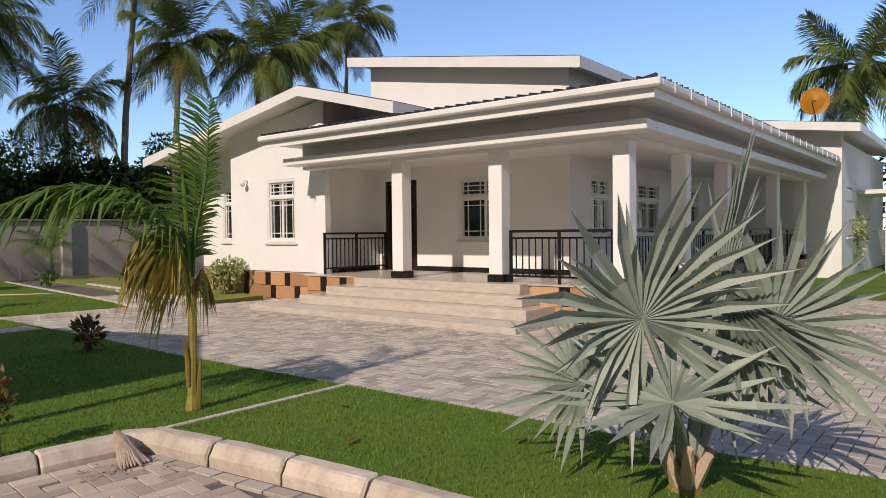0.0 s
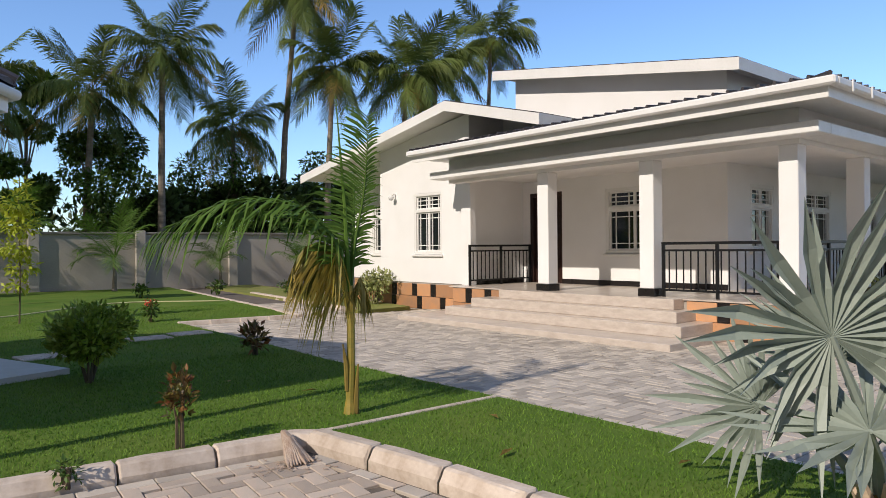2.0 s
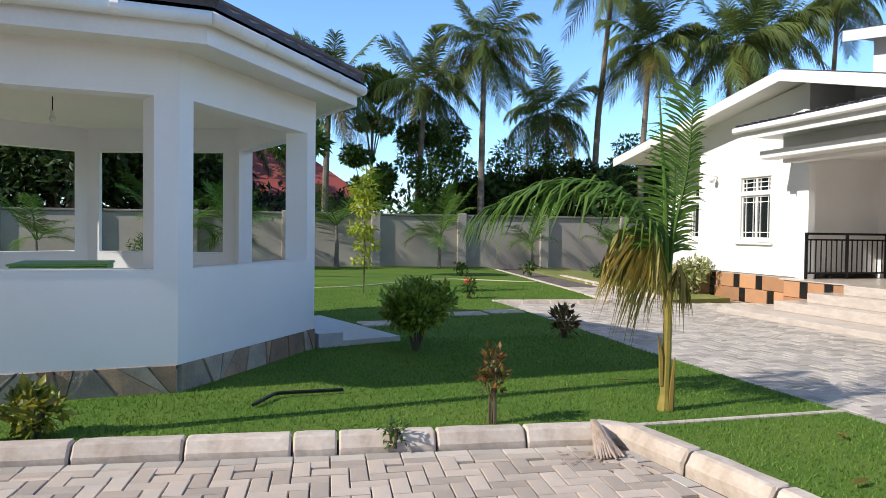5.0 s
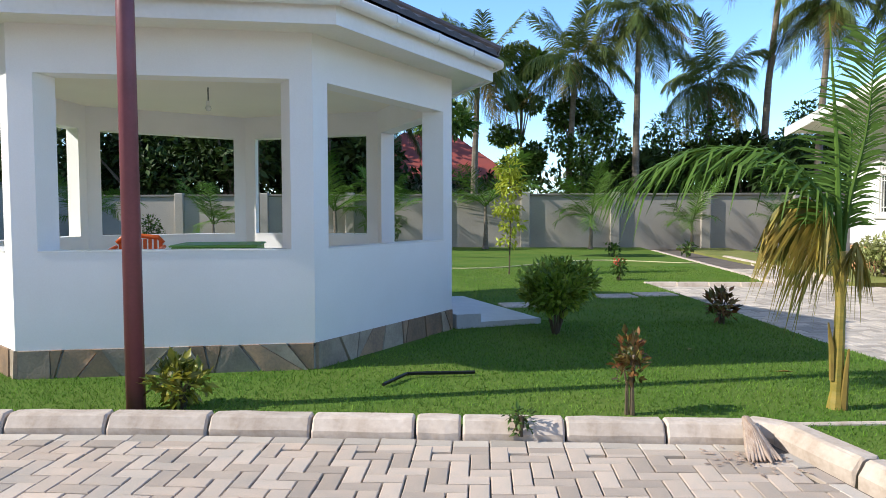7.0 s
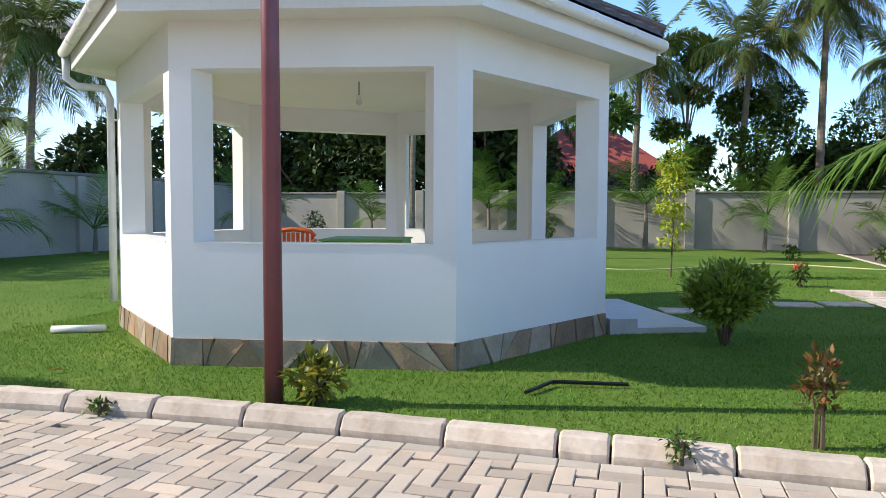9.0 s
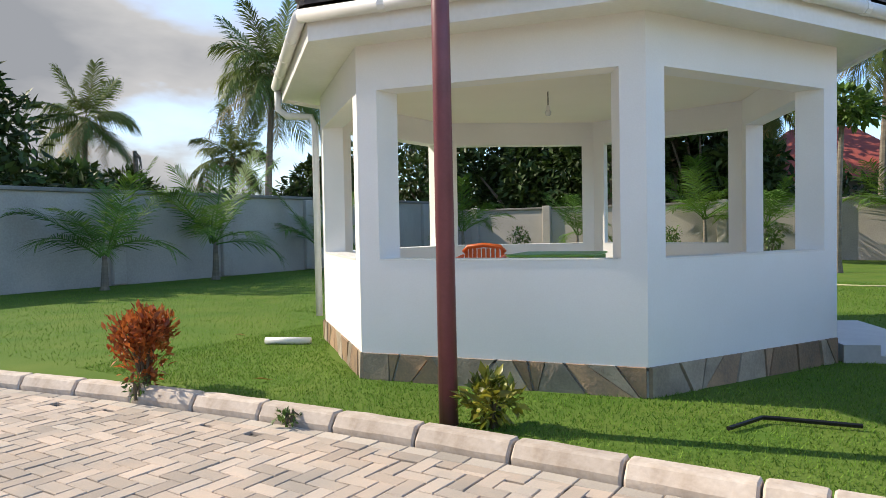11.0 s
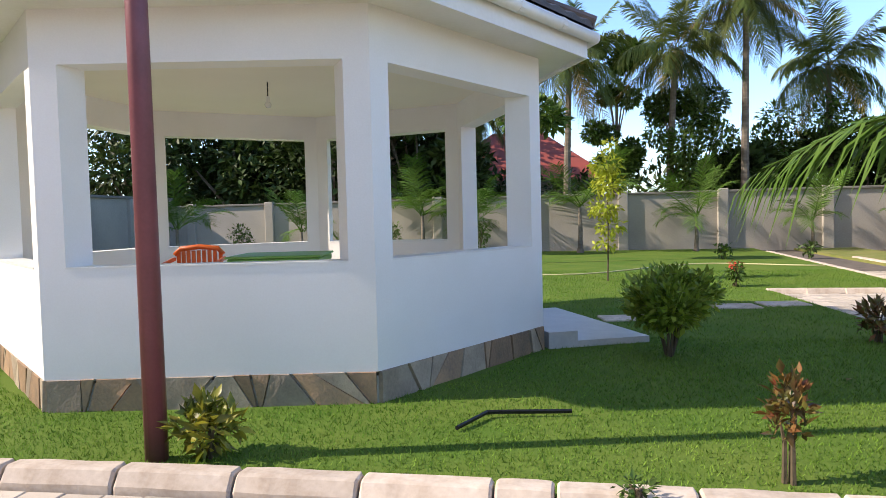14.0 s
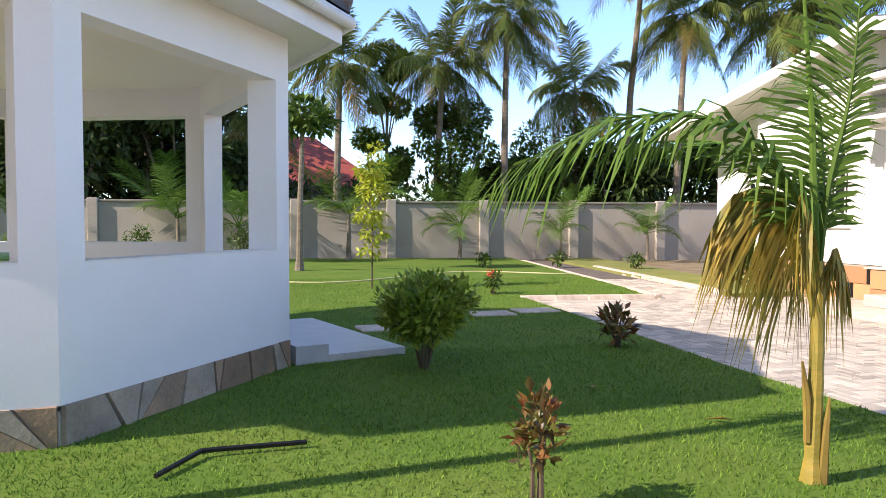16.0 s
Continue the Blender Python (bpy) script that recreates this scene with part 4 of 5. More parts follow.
# trees behind the back wall
tree("vine_hung_tree", "dense dark tree hung with climbing vines behind the wall", 2.3, 23.5, 1.5, 1.7, 6.0, LEAF, 9000, 0.2, 51, 14)
tree("papaya_tree", "tall slim tree with tiered dark leaves", -0.1, 23.8, 4.6, 1.15, 8.0, LEAF, 2600, 0.24, 52, 6)
tree("leafy_tree", "mid-height green tree behind the wall", -0.3, 23.0, 2.2, 1.1, 5.2, LEAF, 3600, 0.22, 53, 7)
tree("leafy_tree", "rounded green tree behind the boundary wall", 6.4, 25.0, 1.2, 2.2, 5.4, LEAF, 8000, 0.22, 54, 12)
tree("leafy_tree", "dark rounded tree beside the house gable", 11.5, 25.5, 1.2, 2.2, 6.2, LEAF, 8000, 0.22, 55, 12)
for k, (x, y, r, h) in enumerate(((-20, 24.5, 3.4, 8.5), (-15.5, 25.5, 3.4, 8.2), (-11.5, 24.5, 3.2, 7.8), (-8, 25.5, 2.6, 6.8), (-13.5, 28, 3.6, 8.5), (-17.5, 28.5, 3.6, 8.5), (-9.5, 29, 3.2, 8.0), (-6.6, 24.4, 1.7, 4.2), (4.2, 24.0, 1.5, 3.6), (8.6, 24.0, 1.9, 4.4), (14.5, 25, 2.6, 5.4),
                                   (18.5, 27, 3.0, 6.2), (-22.8, 4.2, 3.2, 7.4), (-25.5, 8.5, 2.6, 4.6), (-21, 18.5, 2.5, 4.3), (-24, -1.5, 3.2, 5.6), (26.5, 6.5, 2.6, 4.2), (30, -0.5, 3.0, 5.2), (-30, 14, 3, 3.6))):
    tree("woodland_tree", "dark dense broad-leaved tree beyond the boundary wall", x, y, 0.8, r, h, WOODS, 4200, 0.42, 60 + k, 13)
thicket = thing("thicket", "dark undergrowth along the outside of the wall", "undergrowth", kind="stuff")
leafy("foliage", thicket, WOODS, 16000, [(-22 + 2.6 * i, 24.8 + 1.2 * (i % 3), 1.3, 2.2, 1.9) for i in range(18)], 0.4, 91)
leafy("foliage", thicket, WOODS, 7000, [(-22.5 - 1.5 * (i % 2), -6 + 2.4 * i, 1.2, 2.0, 1.6) for i in range(11)], 0.4, 92)

# neighbours
nb = thing("neighbour_house", "neighbouring house with a red sheet-metal hip roof", "house", pose(-4.4, 31.5, 0, 0, 0, 8))
part("wall", boxes((-3.6, 3.6, -2.5, 2.5, -0.1, 2.9)), CONC, nb)
bm = bmesh.new()
v = [bm.verts.new(p) for p in ((-4.1, -3, 2.85), (4.1, -3, 2.85), (4.1, 3, 2.85), (-4.1, 3, 2.85), (-1.2, 0, 5.3), (1.2, 0, 5.3))]
for q in ((0, 1, 5, 4), (1, 2, 5), (2, 3, 4, 5), (3, 0, 4), (3, 2, 1, 0)):
    bm.faces.new([v[i] for i in q])
part("roof", bm, REDROOF, nb)

# shrubs
shrub("round_bush", "rounded light-green garden bush on a short stem", -0.83, 3.1, 0.41, 0.70, BUSHLEAF, 2600, 0.09, 101, 9, 0.3, "", -0.4)
shrub("croton", "small croton with dark red and green leaves", -0.67, 0.3, 0.11, 0.50, CROTON, 170, 0.07, 103, 3, 0.5, "crotons", -0.5)
shrub("croton", "small croton with dark red and green leaves", 1.05, 3.85, 0.19, 0.36, CROTON, 170, 0.1, 104, 4, 0.15, "crotons", -0.6)
shrub("red_bush", "orange-red leafy shrub on the kerb lawn", -6.2, -0.1, 0.25, 0.58, REDLEAF, 1500, 0.07, 105, 12, 0.0, "", -1.2)
shrub("gold_croton", "low yellow and green croton at the foot of the pole", -3.45, 0.3, 0.16, 0.32, GOLDCRO, 260, 0.09, 106, 4, 0.05, "", -0.3)
shrub("pale_shrub", "pale variegated shrub at the house plinth", 6.0, 10.0, 0.42, 0.75, VARIEG, 900, 0.11, 107, 7, 0.05)
shrub("pale_shrub", "pale variegated shrub beside the porch", 9.8, 0.6, 0.5, 0.75, VARIEG, 900, 0.11, 108, 7, 0.05)
shrub("pale_shrub", "tall yellow-green shrub at the far end of the house", 21.0, 1.6, 0.9, 1.7, VARIEG, 1600, 0.16, 109, 7, 0.05)
shrub("flowering_plant", "small flowering plant with red blooms on the lawn", 0.88, 8.8, 0.16, 0.36, LEAF, 160, 0.1, 110, 4, 0.1)
leafy("bloom", bpy.data.objects["flowering_plant"], PETAL, 36, [(0, 0, 0.36, 0.12, 0.07)], 0.07, 111)
for k, (x, y) in enumerate(((2.0, 15.5), (4.2, 16.2), (5.9, 15.0), (-4.6, 18.8), (-12.2, 18.0), (-7.4, 18.6))):
    shrub("seedling", "small green seedling near the wall", x, y, 0.25 if k < 3 else 0.45, 0.35 if k < 3 else 1.1, LEAF, 160 if k < 3 else 420, 0.12, 120 + k, 4, 0.1, "seedlings")

rnd0 = random.Random(77)
stump = thing("bare_stump", "bare dead palm trunk beyond the wall", "dead tree", pose(-28.3, 14.4, -0.1))
part("trunk", tube(bmesh.new(), [(0, 0, 0), (0.05, 0, 3.0), (-0.12, 0, 4.8)], [0.14, 0.12, 0.09], 8), BARK, stump)
part("broken_frond", tube(bmesh.new(), [(-0.1, 0, 4.7), (0.2, 0, 4.5), (0.35, 0, 4.0)], [0.08, 0.06, 0.02], 6), BARK, stump)
for k, (x, y, h) in enumerate(((-1.35, -0.1, 0.16), (-6.0, -0.3, 0.18), (-4.6, -0.2, 0.07))):
    shrub("weed", "straggly weed growing at the kerb", x, y, 0.11, h, LEAF, 90, 0.045, 140 + k, 3, 0.05, "kerb weeds")
lf = None
for k, (x, y, r) in enumerate(((0.9, -1.05, 20), (0.25, 2.25, 60), (-0.2, 2.0, 110), (-7.6, 2.0, 10), (1.4, -0.3, 75), (0.7, 1.4, 140), (-5.6, 0.5, 40), (1.6, -1.8, 10))):
    e = thing("fallen_leaf", "dry straw-coloured leaf lying on the lawn", "leaf", pose(x, y, 0.075, rnd0.uniform(-8, 8), rnd0.uniform(-8, 8), r), group="fallen leaves")
    bm = bmesh.new()
    v = [bm.verts.new(q) for q in ((-0.08, 0, 0), (-0.01, 0.02, 0.012), (0.09, 0.005, 0.0), (0.0, -0.022, 0.01), (0.0, 0.0, 0.0))]
    for q in ((0, 4, 1), (1, 4, 2), (2, 4, 3), (3, 4, 0)):
        bm.faces.new([v[i] for i in q])
    bmesh.ops.solidify(bm, geom=bm.faces[:], thickness=0.002)
    part("blade", bm, DRYF, e)

# the palm beside the forecourt
def frond_along(points, side, leaf, n, width, hang, seed, start=0.2, far=1.0, lift=0.2):
    """A feather leaf whose midrib runs through the points, with leaflets to both sides of it along the side vector."""
    rnd = random.Random(seed)
    pts = [Vector(p) for p in points]
    pts = [pts[0] * 2 - pts[1]] + pts + [pts[-1] * 2 - pts[-2]]
    side = Vector(side).normalized()

    def spine(f):
        f = max(0.0, min(0.9999, f)) * (len(pts) - 3)
        i = int(f)
        u = f - i
        a, b, c, d = pts[i:i + 4]
        return 0.5 * (2 * b + (c - a) * u + (2 * a - 5 * b + 4 * c - d) * u * u + (3 * b - a - 3 * c + d) * u ** 3)

    vs, fs, prev = [], [], None
    for i in range(19):
        f = i / 18
        p, r = spine(f), 0.02 * (1.06 - f)
        ahead = (spine(f + 0.03) - spine(f - 0.03)).normalized()
        up = side.cross(ahead).normalized()
        k = len(vs)
        vs += [p - side * r, p + up * r, p + side * r, p - up * r]
        if prev is not None:
            fs += [(prev + a, prev + (a + 1) % 4, k + (a + 1) % 4, k + a) for a in range(4)]
        prev = k
    for sgn in (-1, 1):
        for i in range(n):
            f = start + (1 - start) * (i + rnd.random() * 0.7) / n
            p = spine(f)
            ahead = (spine(f + 0.02) - spine(f - 0.02)).normalized()
            ll = leaf * (0.5 + 0.6 * math.sin(math.pi * min(1, f * 0.85 + 0.1))) * rnd.uniform(0.75, 1.15) * (far if sgn < 0 else 1.0)
            d = (ahead * (0.5 + 0.45 * f) + side * sgn * (1.0 - 0.3 * f) + Vector((rnd.uniform(-0.15, 0.15), rnd.uniform(-0.15, 0.15), lift - hang * rnd.uniform(0.2, 0.6)))).normalized()
            w = (ahead - d * ahead.dot(d)).normalized() * width * rnd.uniform(0.6, 1.1)
            drop = Vector((0, 0, -hang * ll))
            q1 = p + d * ll * 0.35 + drop * 0.06
            q2 = p + d * ll * 0.68 + drop * rnd.uniform(0.22, 0.34)
            q3 = p + d * ll * rnd.uniform(0.85, 0.98) + drop * rnd.uniform(0.5, 0.85)
            k = len(vs)
            vs += [p - w * 0.3, p + w * 0.3, q1 + w * 0.5, q1 - w * 0.5, q2 + w * 0.42, q2 - w * 0.42, q3]
            fs += [(k, k + 1, k + 2, k + 3), (k + 3, k + 2, k + 4, k + 5), (k + 5, k + 4, k + 6)]
    me = bpy.data.meshes.new("frond")
    me.from_pydata(vs, [], fs)
    return me


gp = thing("garden_palm", "young palm with a yellow ringed stem and a withered hanging frond", "palm", pose(0.63, 0.5, 0.03))
part("stem", trunk_mesh([(0, 0, 0), (0.01, 0, 0.35), (0.015, 0, 0.7), (0.01, 0, 1.0)], 0.036, 0.026, 16, 0.05), YTRUNK, gp)
part("old_sheath", tube(bmesh.new(), [(0.03, -0.025, 0.0), (0.04, -0.03, 0.2), (0.055, -0.035, 0.4)], [0.03, 0.02, 0.006], 6), DRYF, gp, "dry brown leaf sheath")
part("old_sheath", tube(bmesh.new(), [(-0.03, -0.01, 0.2), (-0.035, -0.01, 0.4), (-0.06, -0.01, 0.56)], [0.016, 0.018, 0.005], 6), DRYF, gp)
part("spear", tube(bmesh.new(), [(0.0, 0, 0.95), (-0.03, 0, 1.6), (-0.08, 0.04, 2.45)], [0.022, 0.014, 0.003], 6), YOUNG, gp, "tight upright new leaf")
for points, side, leaf, n, width, hang, seed, far, lift in (
        (((0, 0, 0.85), (-0.08, 0.02, 1.28), (-0.36, 0.1, 1.6), (-0.8, 0.24, 1.64), (-1.25, 0.38, 1.44)), (0.3, 1, 0.1), 0.54, 56, 0.03, 1.0, 21, 1.0, 0.5),
        (((0, 0, 0.85), (0.05, 0, 1.3), (0.12, -0.04, 1.75), (0.15, -0.06, 2.3)), (-1, 0.25, -0.1), 0.5, 66, 0.018, 0.6, 22, 0.4, 0.15),
        (((0, 0, 0.9), (-0.02, 0.1, 1.25), (-0.2, 0.4, 1.55), (-0.5, 0.85, 1.6)), (1, 0.5, 0.0), 0.34, 34, 0.024, 0.6, 24, 1.0, 0.2),
        (((0, 0, 0.9), (0.06, 0.05, 1.3), (0.2, 0.3, 1.75), (0.3, 0.6, 1.95)), (-1, 0.5, 0.0), 0.34, 30, 0.022, 0.5, 25, 0.5, 0.2)):
    me = frond_along(points, side, leaf, n, width, hang, seed, 0.2, far, lift)
    me.materials.append(YOUNG)
    o = new("frond", me)
    o.parent = gp
for points, leaf, n, seed in ((((0, 0, 0.8), (-0.06, 0.06, 1.12), (-0.14, 0.12, 1.32), (-0.26, 0.22, 1.3)), 0.44, 76, 31), (((0, 0, 0.75), (-0.05, -0.02, 1.05), (-0.12, -0.06, 1.28), (-0.14, -0.16, 1.2)), 0.34, 40, 32),
                              (((0.01, 0, 0.75), (0.08, 0.0, 1.0), (0.11, 0.02, 1.05), (0.14, 0.0, 0.95)), 0.26, 22, 33)):
    me = frond_along(points, (1, 0.8, 0), leaf, n, 0.018, 1.1, seed, 0.2, 1.0, -0.75)
    me.materials.append(WITHER)
    o = new("withered_frond", me)
    o.parent = gp


def fan_mesh(r, n, spread, seed, cupping=0.3, joined=0.29):
    """A pleated fan leaf in the xz plane facing -y, its hub at the origin and its middle finger along +z; stiff split fingers of uneven length."""
    rnd = random.Random(seed)
    vs, fs = [], []
    step = radians(spread) / n
    for i in range(n):
        a0 = -radians(spread) / 2 + step * i
        a1 = a0 + step
        am = (a0 + a1) / 2 + rnd.uniform(-0.35, 0.35) * step
        ln = r * rnd.uniform(0.78, 1.1) * (1 - 0.22 * abs(am) / radians(spread / 2))
        web, off = joined * r, 0.026 * r
        tilt, sag = rnd.uniform(-0.16, 0.16) * r, rnd.uniform(0.0, 0.1) * r

        def at(a, q, y):
            return Vector((math.sin(a) * q, -cupping * q * q / r + y, math.cos(a) * q))

        k = len(vs)
        h = step * 0.36
        vs += [Vector((0, 0, 0)), at(a0, web, -off), at(am, web, off), at(a1, web, -off),
               at(am - h, ln * 0.6, tilt * 0.5 - off * 0.7), at(am, ln * 0.6, tilt * 0.5 + off * 0.5), at(am + h, ln * 0.6, tilt * 0.5 - off * 0.7),
               at(am, ln, tilt) + Vector((0, 0, -sag))]
        fs += [(k, k + 2, k + 1), (k, k + 3, k + 2), (k + 1, k + 2, k + 5, k + 4), (k + 2, k + 3, k + 6, k + 5), (k + 4, k + 5, k + 7), (k + 5, k + 6, k + 7)]
    me = bpy.data.meshes.new("fan")
    me.from_pydata(vs, [], fs)
    me.materials.append(BLUEFAN)
    return me


fp = thing("fan_palm", "blue-grey fan palm with stiff pleated leaves", "palm", pose(1.56, -2.87, 0.03, 0, 0, -45.6))
part("trunk", trunk_mesh([(0, 0, 0), (0.0, 0, 0.1), (0.0, 0, 0.2)], 0.07, 0.06, 6, 0.2), DRYF, fp, "stub of cut leaf bases")
for k in range(7):
    a = k * 0.9
    part("cut_leaf_base", tube(bmesh.new(), [(0.03 * math.cos(a), 0.03 * math.sin(a), 0.03), (0.08 * math.cos(a), 0.08 * math.sin(a), 0.13), (0.13 * math.cos(a), 0.13 * math.sin(a), 0.22 + 0.02 * (k % 3))], [0.04, 0.034, 0.022], 6), PALEBASE, fp, "pale orange cut leaf base")
# hub from the base, tilt, roll and turn of the face, radius, fingers, spread
for k, (hx, hy, hz, rx, ry, rz, r, n, spread) in enumerate((
        (-0.24, -0.10, 0.88, 4, -24, 8, 0.74, 27, 320), (-0.13, -0.20, 0.50, -66, -6, 0, 0.66, 24, 330), (0.19, 0.0, 1.02, -6, 10, 18, 0.82, 8, 34),
        (0.20, 0.0, 1.0, 12, 146, -10, 0.80, 9, 62), (0.46, 0.05, 0.83, -14, 62, -22, 0.72, 25, 300), (-0.46, 0.22, 0.50, -40, -70, 0, 0.55, 20, 240),
        (0.32, 0.34, 0.66, -30, 100, 0, 0.66, 22, 260), (-0.05, 0.40, 0.72, -35, -5, 170, 0.6, 20, 240))):
    hub = Vector((hx, hy, hz))
    part("petiole", tube(bmesh.new(), [(hx * 0.1, hy * 0.1, 0.15), hub * 0.5 + Vector((hx * -0.1, hy * -0.1, 0.1)), hub], [0.036, 0.022, 0.014], 6), BLUEFAN, fp)
    o = new("leaf", fan_mesh(r, n, spread, 5 + k, 0.12 if spread < 70 else 0.28, 0.2 if k == 1 else 0.29))
    o.parent = fp
    o.matrix_local = Matrix.Translation(hub) @ pose(0, 0, 0, rx, ry, rz)


# ---- grass blades ----
def blades(name, n, x0, x1, y0, y1, inside, z, h, seed):
    rng = np.random.default_rng(seed)
    p = np.stack([rng.uniform(x0, x1, n), rng.uniform(y0, y1, n)], 1)
    p = p[inside(p[:, 0], p[:, 1])]
    n = len(p)
    a = rng.uniform(0, 6.283, n)
    w = rng.uniform(0.003, 0.006, n)
    hh = h * rng.uniform(0.5, 1.3, n)
    lean = rng.normal(size=(n, 2)) * 0.5 * hh[:, None]
    dx, dy = np.cos(a) * w, np.sin(a) * w
    zz = np.full(n, z)
    v = np.stack([np.stack([p[:, 0] - dx, p[:, 1] - dy, zz], 1), np.stack([p[:, 0] + dx, p[:, 1] + dy, zz], 1), np.stack([p[:, 0] + lean[:, 0], p[:, 1] + lean[:, 1], zz + hh], 1)], 1).reshape(-1, 3)
    me = bpy.data.meshes.new(name)
    me.vertices.add(len(v))
    me.vertices.foreach_set("co", v.ravel())
    me.loops.add(len(v))
    me.loops.foreach_set("vertex_index", np.arange(len(v)))
    me.polygons.add(n)
    me.polygons.foreach_set("loop_start", np.arange(0, len(v), 3))
    me.update(calc_edges=True)
    me.materials.append(BLADE)
    return tagged(new(name, me), "short green grass blades of the lawn", "grass", kind="stuff")


EX, EY = np.array([p[0] for p in EDGE]), np.array([p[1] for p in EDGE])


def on_lawn(x, y):
    kerb = np.where(x < 0.1, -0.022 * np.minimum(0, x + 3) ** 2 + 0.03, -9.0)
    left = np.where(y < 0.1, np.interp(y, [-9, -2, 0.1], [1.5, 0.55, 0.15]), -99)
    right = np.where(y > 8.3, np.interp(y, [8.3, 10, 20.7], [3.3, 3.5, 3.9]), np.interp(y, EY, EX))
    gaz = (x - GC[0]) ** 2 + (y - GC[1]) ** 2 > 2.35 ** 2
    return (y > kerb) & (x > left) & (x < right) & gaz & (y < 20.6)


blades("grass", 260000, -7.5, 2.6, -4.5, 4.0, on_lawn, 0.045, 0.024, 1)
blades("grass_further", 90000, -9.0, 3.6, 4.0, 12.0, on_lawn, 0.045, 0.03, 2)
blades("grass_left", 50000, -16.3, -7.0, -2.5, 12.0, on_lawn, 0.045, 0.03, 3)

# ---- kerb stones, pavers, cladding ----
kerb = thing("kerb", "cast concrete kerb stones edging the lawn", "kerb", kind="structure")


def kerb_stone(length, seed):
    rnd = random.Random(seed)
    bm = bmesh.new()
    prof = [(0.0, -0.04), (0.0, 0.055), (0.035, 0.115), (0.055, 0.125), (0.135, 0.125), (0.15, 0.112), (0.15, -0.04)]
    g = 0.006
    cuts = [g, g + 0.012, length * 0.35, length * 0.7, length - g - 0.012, length - g]
    rows = []
    for j, x in enumerate(cuts):
        e = 0.01 if j in (0, 5) else 0.0
        rows.append([bm.verts.new((-x, y + (e if y < 0.1 else -e) + rnd.uniform(-0.004, 0.004), z - (e if z > 0 else 0) + rnd.uniform(-0.003, 0.003))) for y, z in prof])
    for a, b in zip(rows, rows[1:]):
        for k in range(len(prof) - 1):
            bm.faces.new((a[k], b[k], b[k + 1], a[k + 1]))
    bm.faces.new(rows[0]), bm.faces.new(rows[-1][::-1])
    bmesh.ops.recalc_face_normals(bm, faces=bm.faces)
    return bm


KS = [part("kerb_stone", kerb_stone(0.58, 1), KERB, kerb), part("kerb_stone", kerb_stone(0.26, 2), KERB, kerb), part("kerb_stone", kerb_stone(0.58, 3), KERB, kerb)]
xs = [-0.04, -0.555, -1.10, -1.675, -1.935]
x = -1.935
while x > -16:
    x -= 0.59
    xs.append(x)
used = set()
for k, (a, b) in enumerate(zip(xs, xs[1:])):
    i = 1 if k == 3 else (0, 2)[k % 2]
    ang = math.degrees(math.atan2(kerb_y(a) - kerb_y(b), a - b))
    m = pose(a, kerb_y(a) - 0.115, -0.005, 0, 0, ang) @ Matrix.Diagonal(((a - b) / (0.26 if i == 1 else 0.58), 1, 1, 1))
    if i not in used:
        KS[i].matrix_local = m
        used.add(i)
    else:
        again(KS[i], kerb, m)
px, py = 0.02, -0.06
for k in range(14):
    ang = radians(-90 + max(8, 15 - 2.5 * k))
    px, py = px + math.cos(ang) * 0.585, py + math.sin(ang) * 0.585
    again(KS[(0, 2)[k % 2]], kerb, pose(px, py, 0, 0, 0, math.degrees(ang)))
again(KS[1], kerb, pose(0.12, -0.09, -0.03, 0, 0, -35))
kerb2 = thing("kerb_far", "concrete kerb at the end of the forecourt", "kerb", kind="structure")
for k in range(4):
    again(KS[0], kerb2, pose(1.25 + 0.58 * (k + 1) * 0.92, 8.18, -0.05, 0, 0, 3))
for k in range(18):
    again(KS[2], kerb2, pose(3.42 + 0.022 * k, 8.35 + 0.585 * k, -0.06, 0, 0, -88))
    if k < 12:
        again(KS[0], kerb2, pose(4.85 + 0.02 * k, 8.9 + 0.585 * k, -0.06, 0, 0, -88))


def herringbone(x0, x1, y0, y1, inside, ang, ox, oy):
    """Centres and turns of 0.2 x 0.1 pavers in a herringbone that covers the rectangle."""
    out_rows = []
    c, s = math.cos(ang), math.sin(ang)
    R = int(max(x1 - x0, y1 - y0) / 0.1 * 0.75) + 4
    mx, my = (x0 + x1) / 2, (y0 + y1) / 2
    for j in range(-R, R):
        for i in range(-R // 4 - 1, R // 4 + 2):
            for kind in (0, 1):
                bx = (j + 4 * i) * 0.1 + (0.1 if kind == 0 else -0.05)
                by = j * 0.1 + (0.05 if kind == 0 else 0.1)
                X, Y = mx + ox + c * bx - s * by, my + oy + s * bx + c * by
                if x0 < X < x1 and y0 < Y < y1 and inside(X, Y):
                    out_rows.append((X, Y, ang + (0 if kind == 0 else math.pi / 2)))
    return out_rows


def paver_verts(X, Y, a, z, rnd):
    c, s = math.cos(a), math.sin(a)
    dz, t1, t2 = rnd.uniform(-0.002, 0.002), rnd.uniform(-0.0015, 0.0015), rnd.uniform(-0.0015, 0.0015)
    rows = []
    for hx, hy, h in ((0.0965, 0.0465, -0.02), (0.0965, 0.0465, -0.004), (0.0925, 0.0425, 0.0)):
        for qx, qy in ((-1, -1), (1, -1), (1, 1), (-1, 1)):
            u, v = qx * hx, qy * hy
            rows.append((X + c * u - s * v, Y + s * u + c * v, z + h + dz + qx * t1 + qy * t2))
    return rows


PF = [(8, 9, 10, 11)] + [(b + i, b + (i + 1) % 4, b + 4 + (i + 1) % 4, b + 4 + i) for b in (0, 4) for i in range(4)]


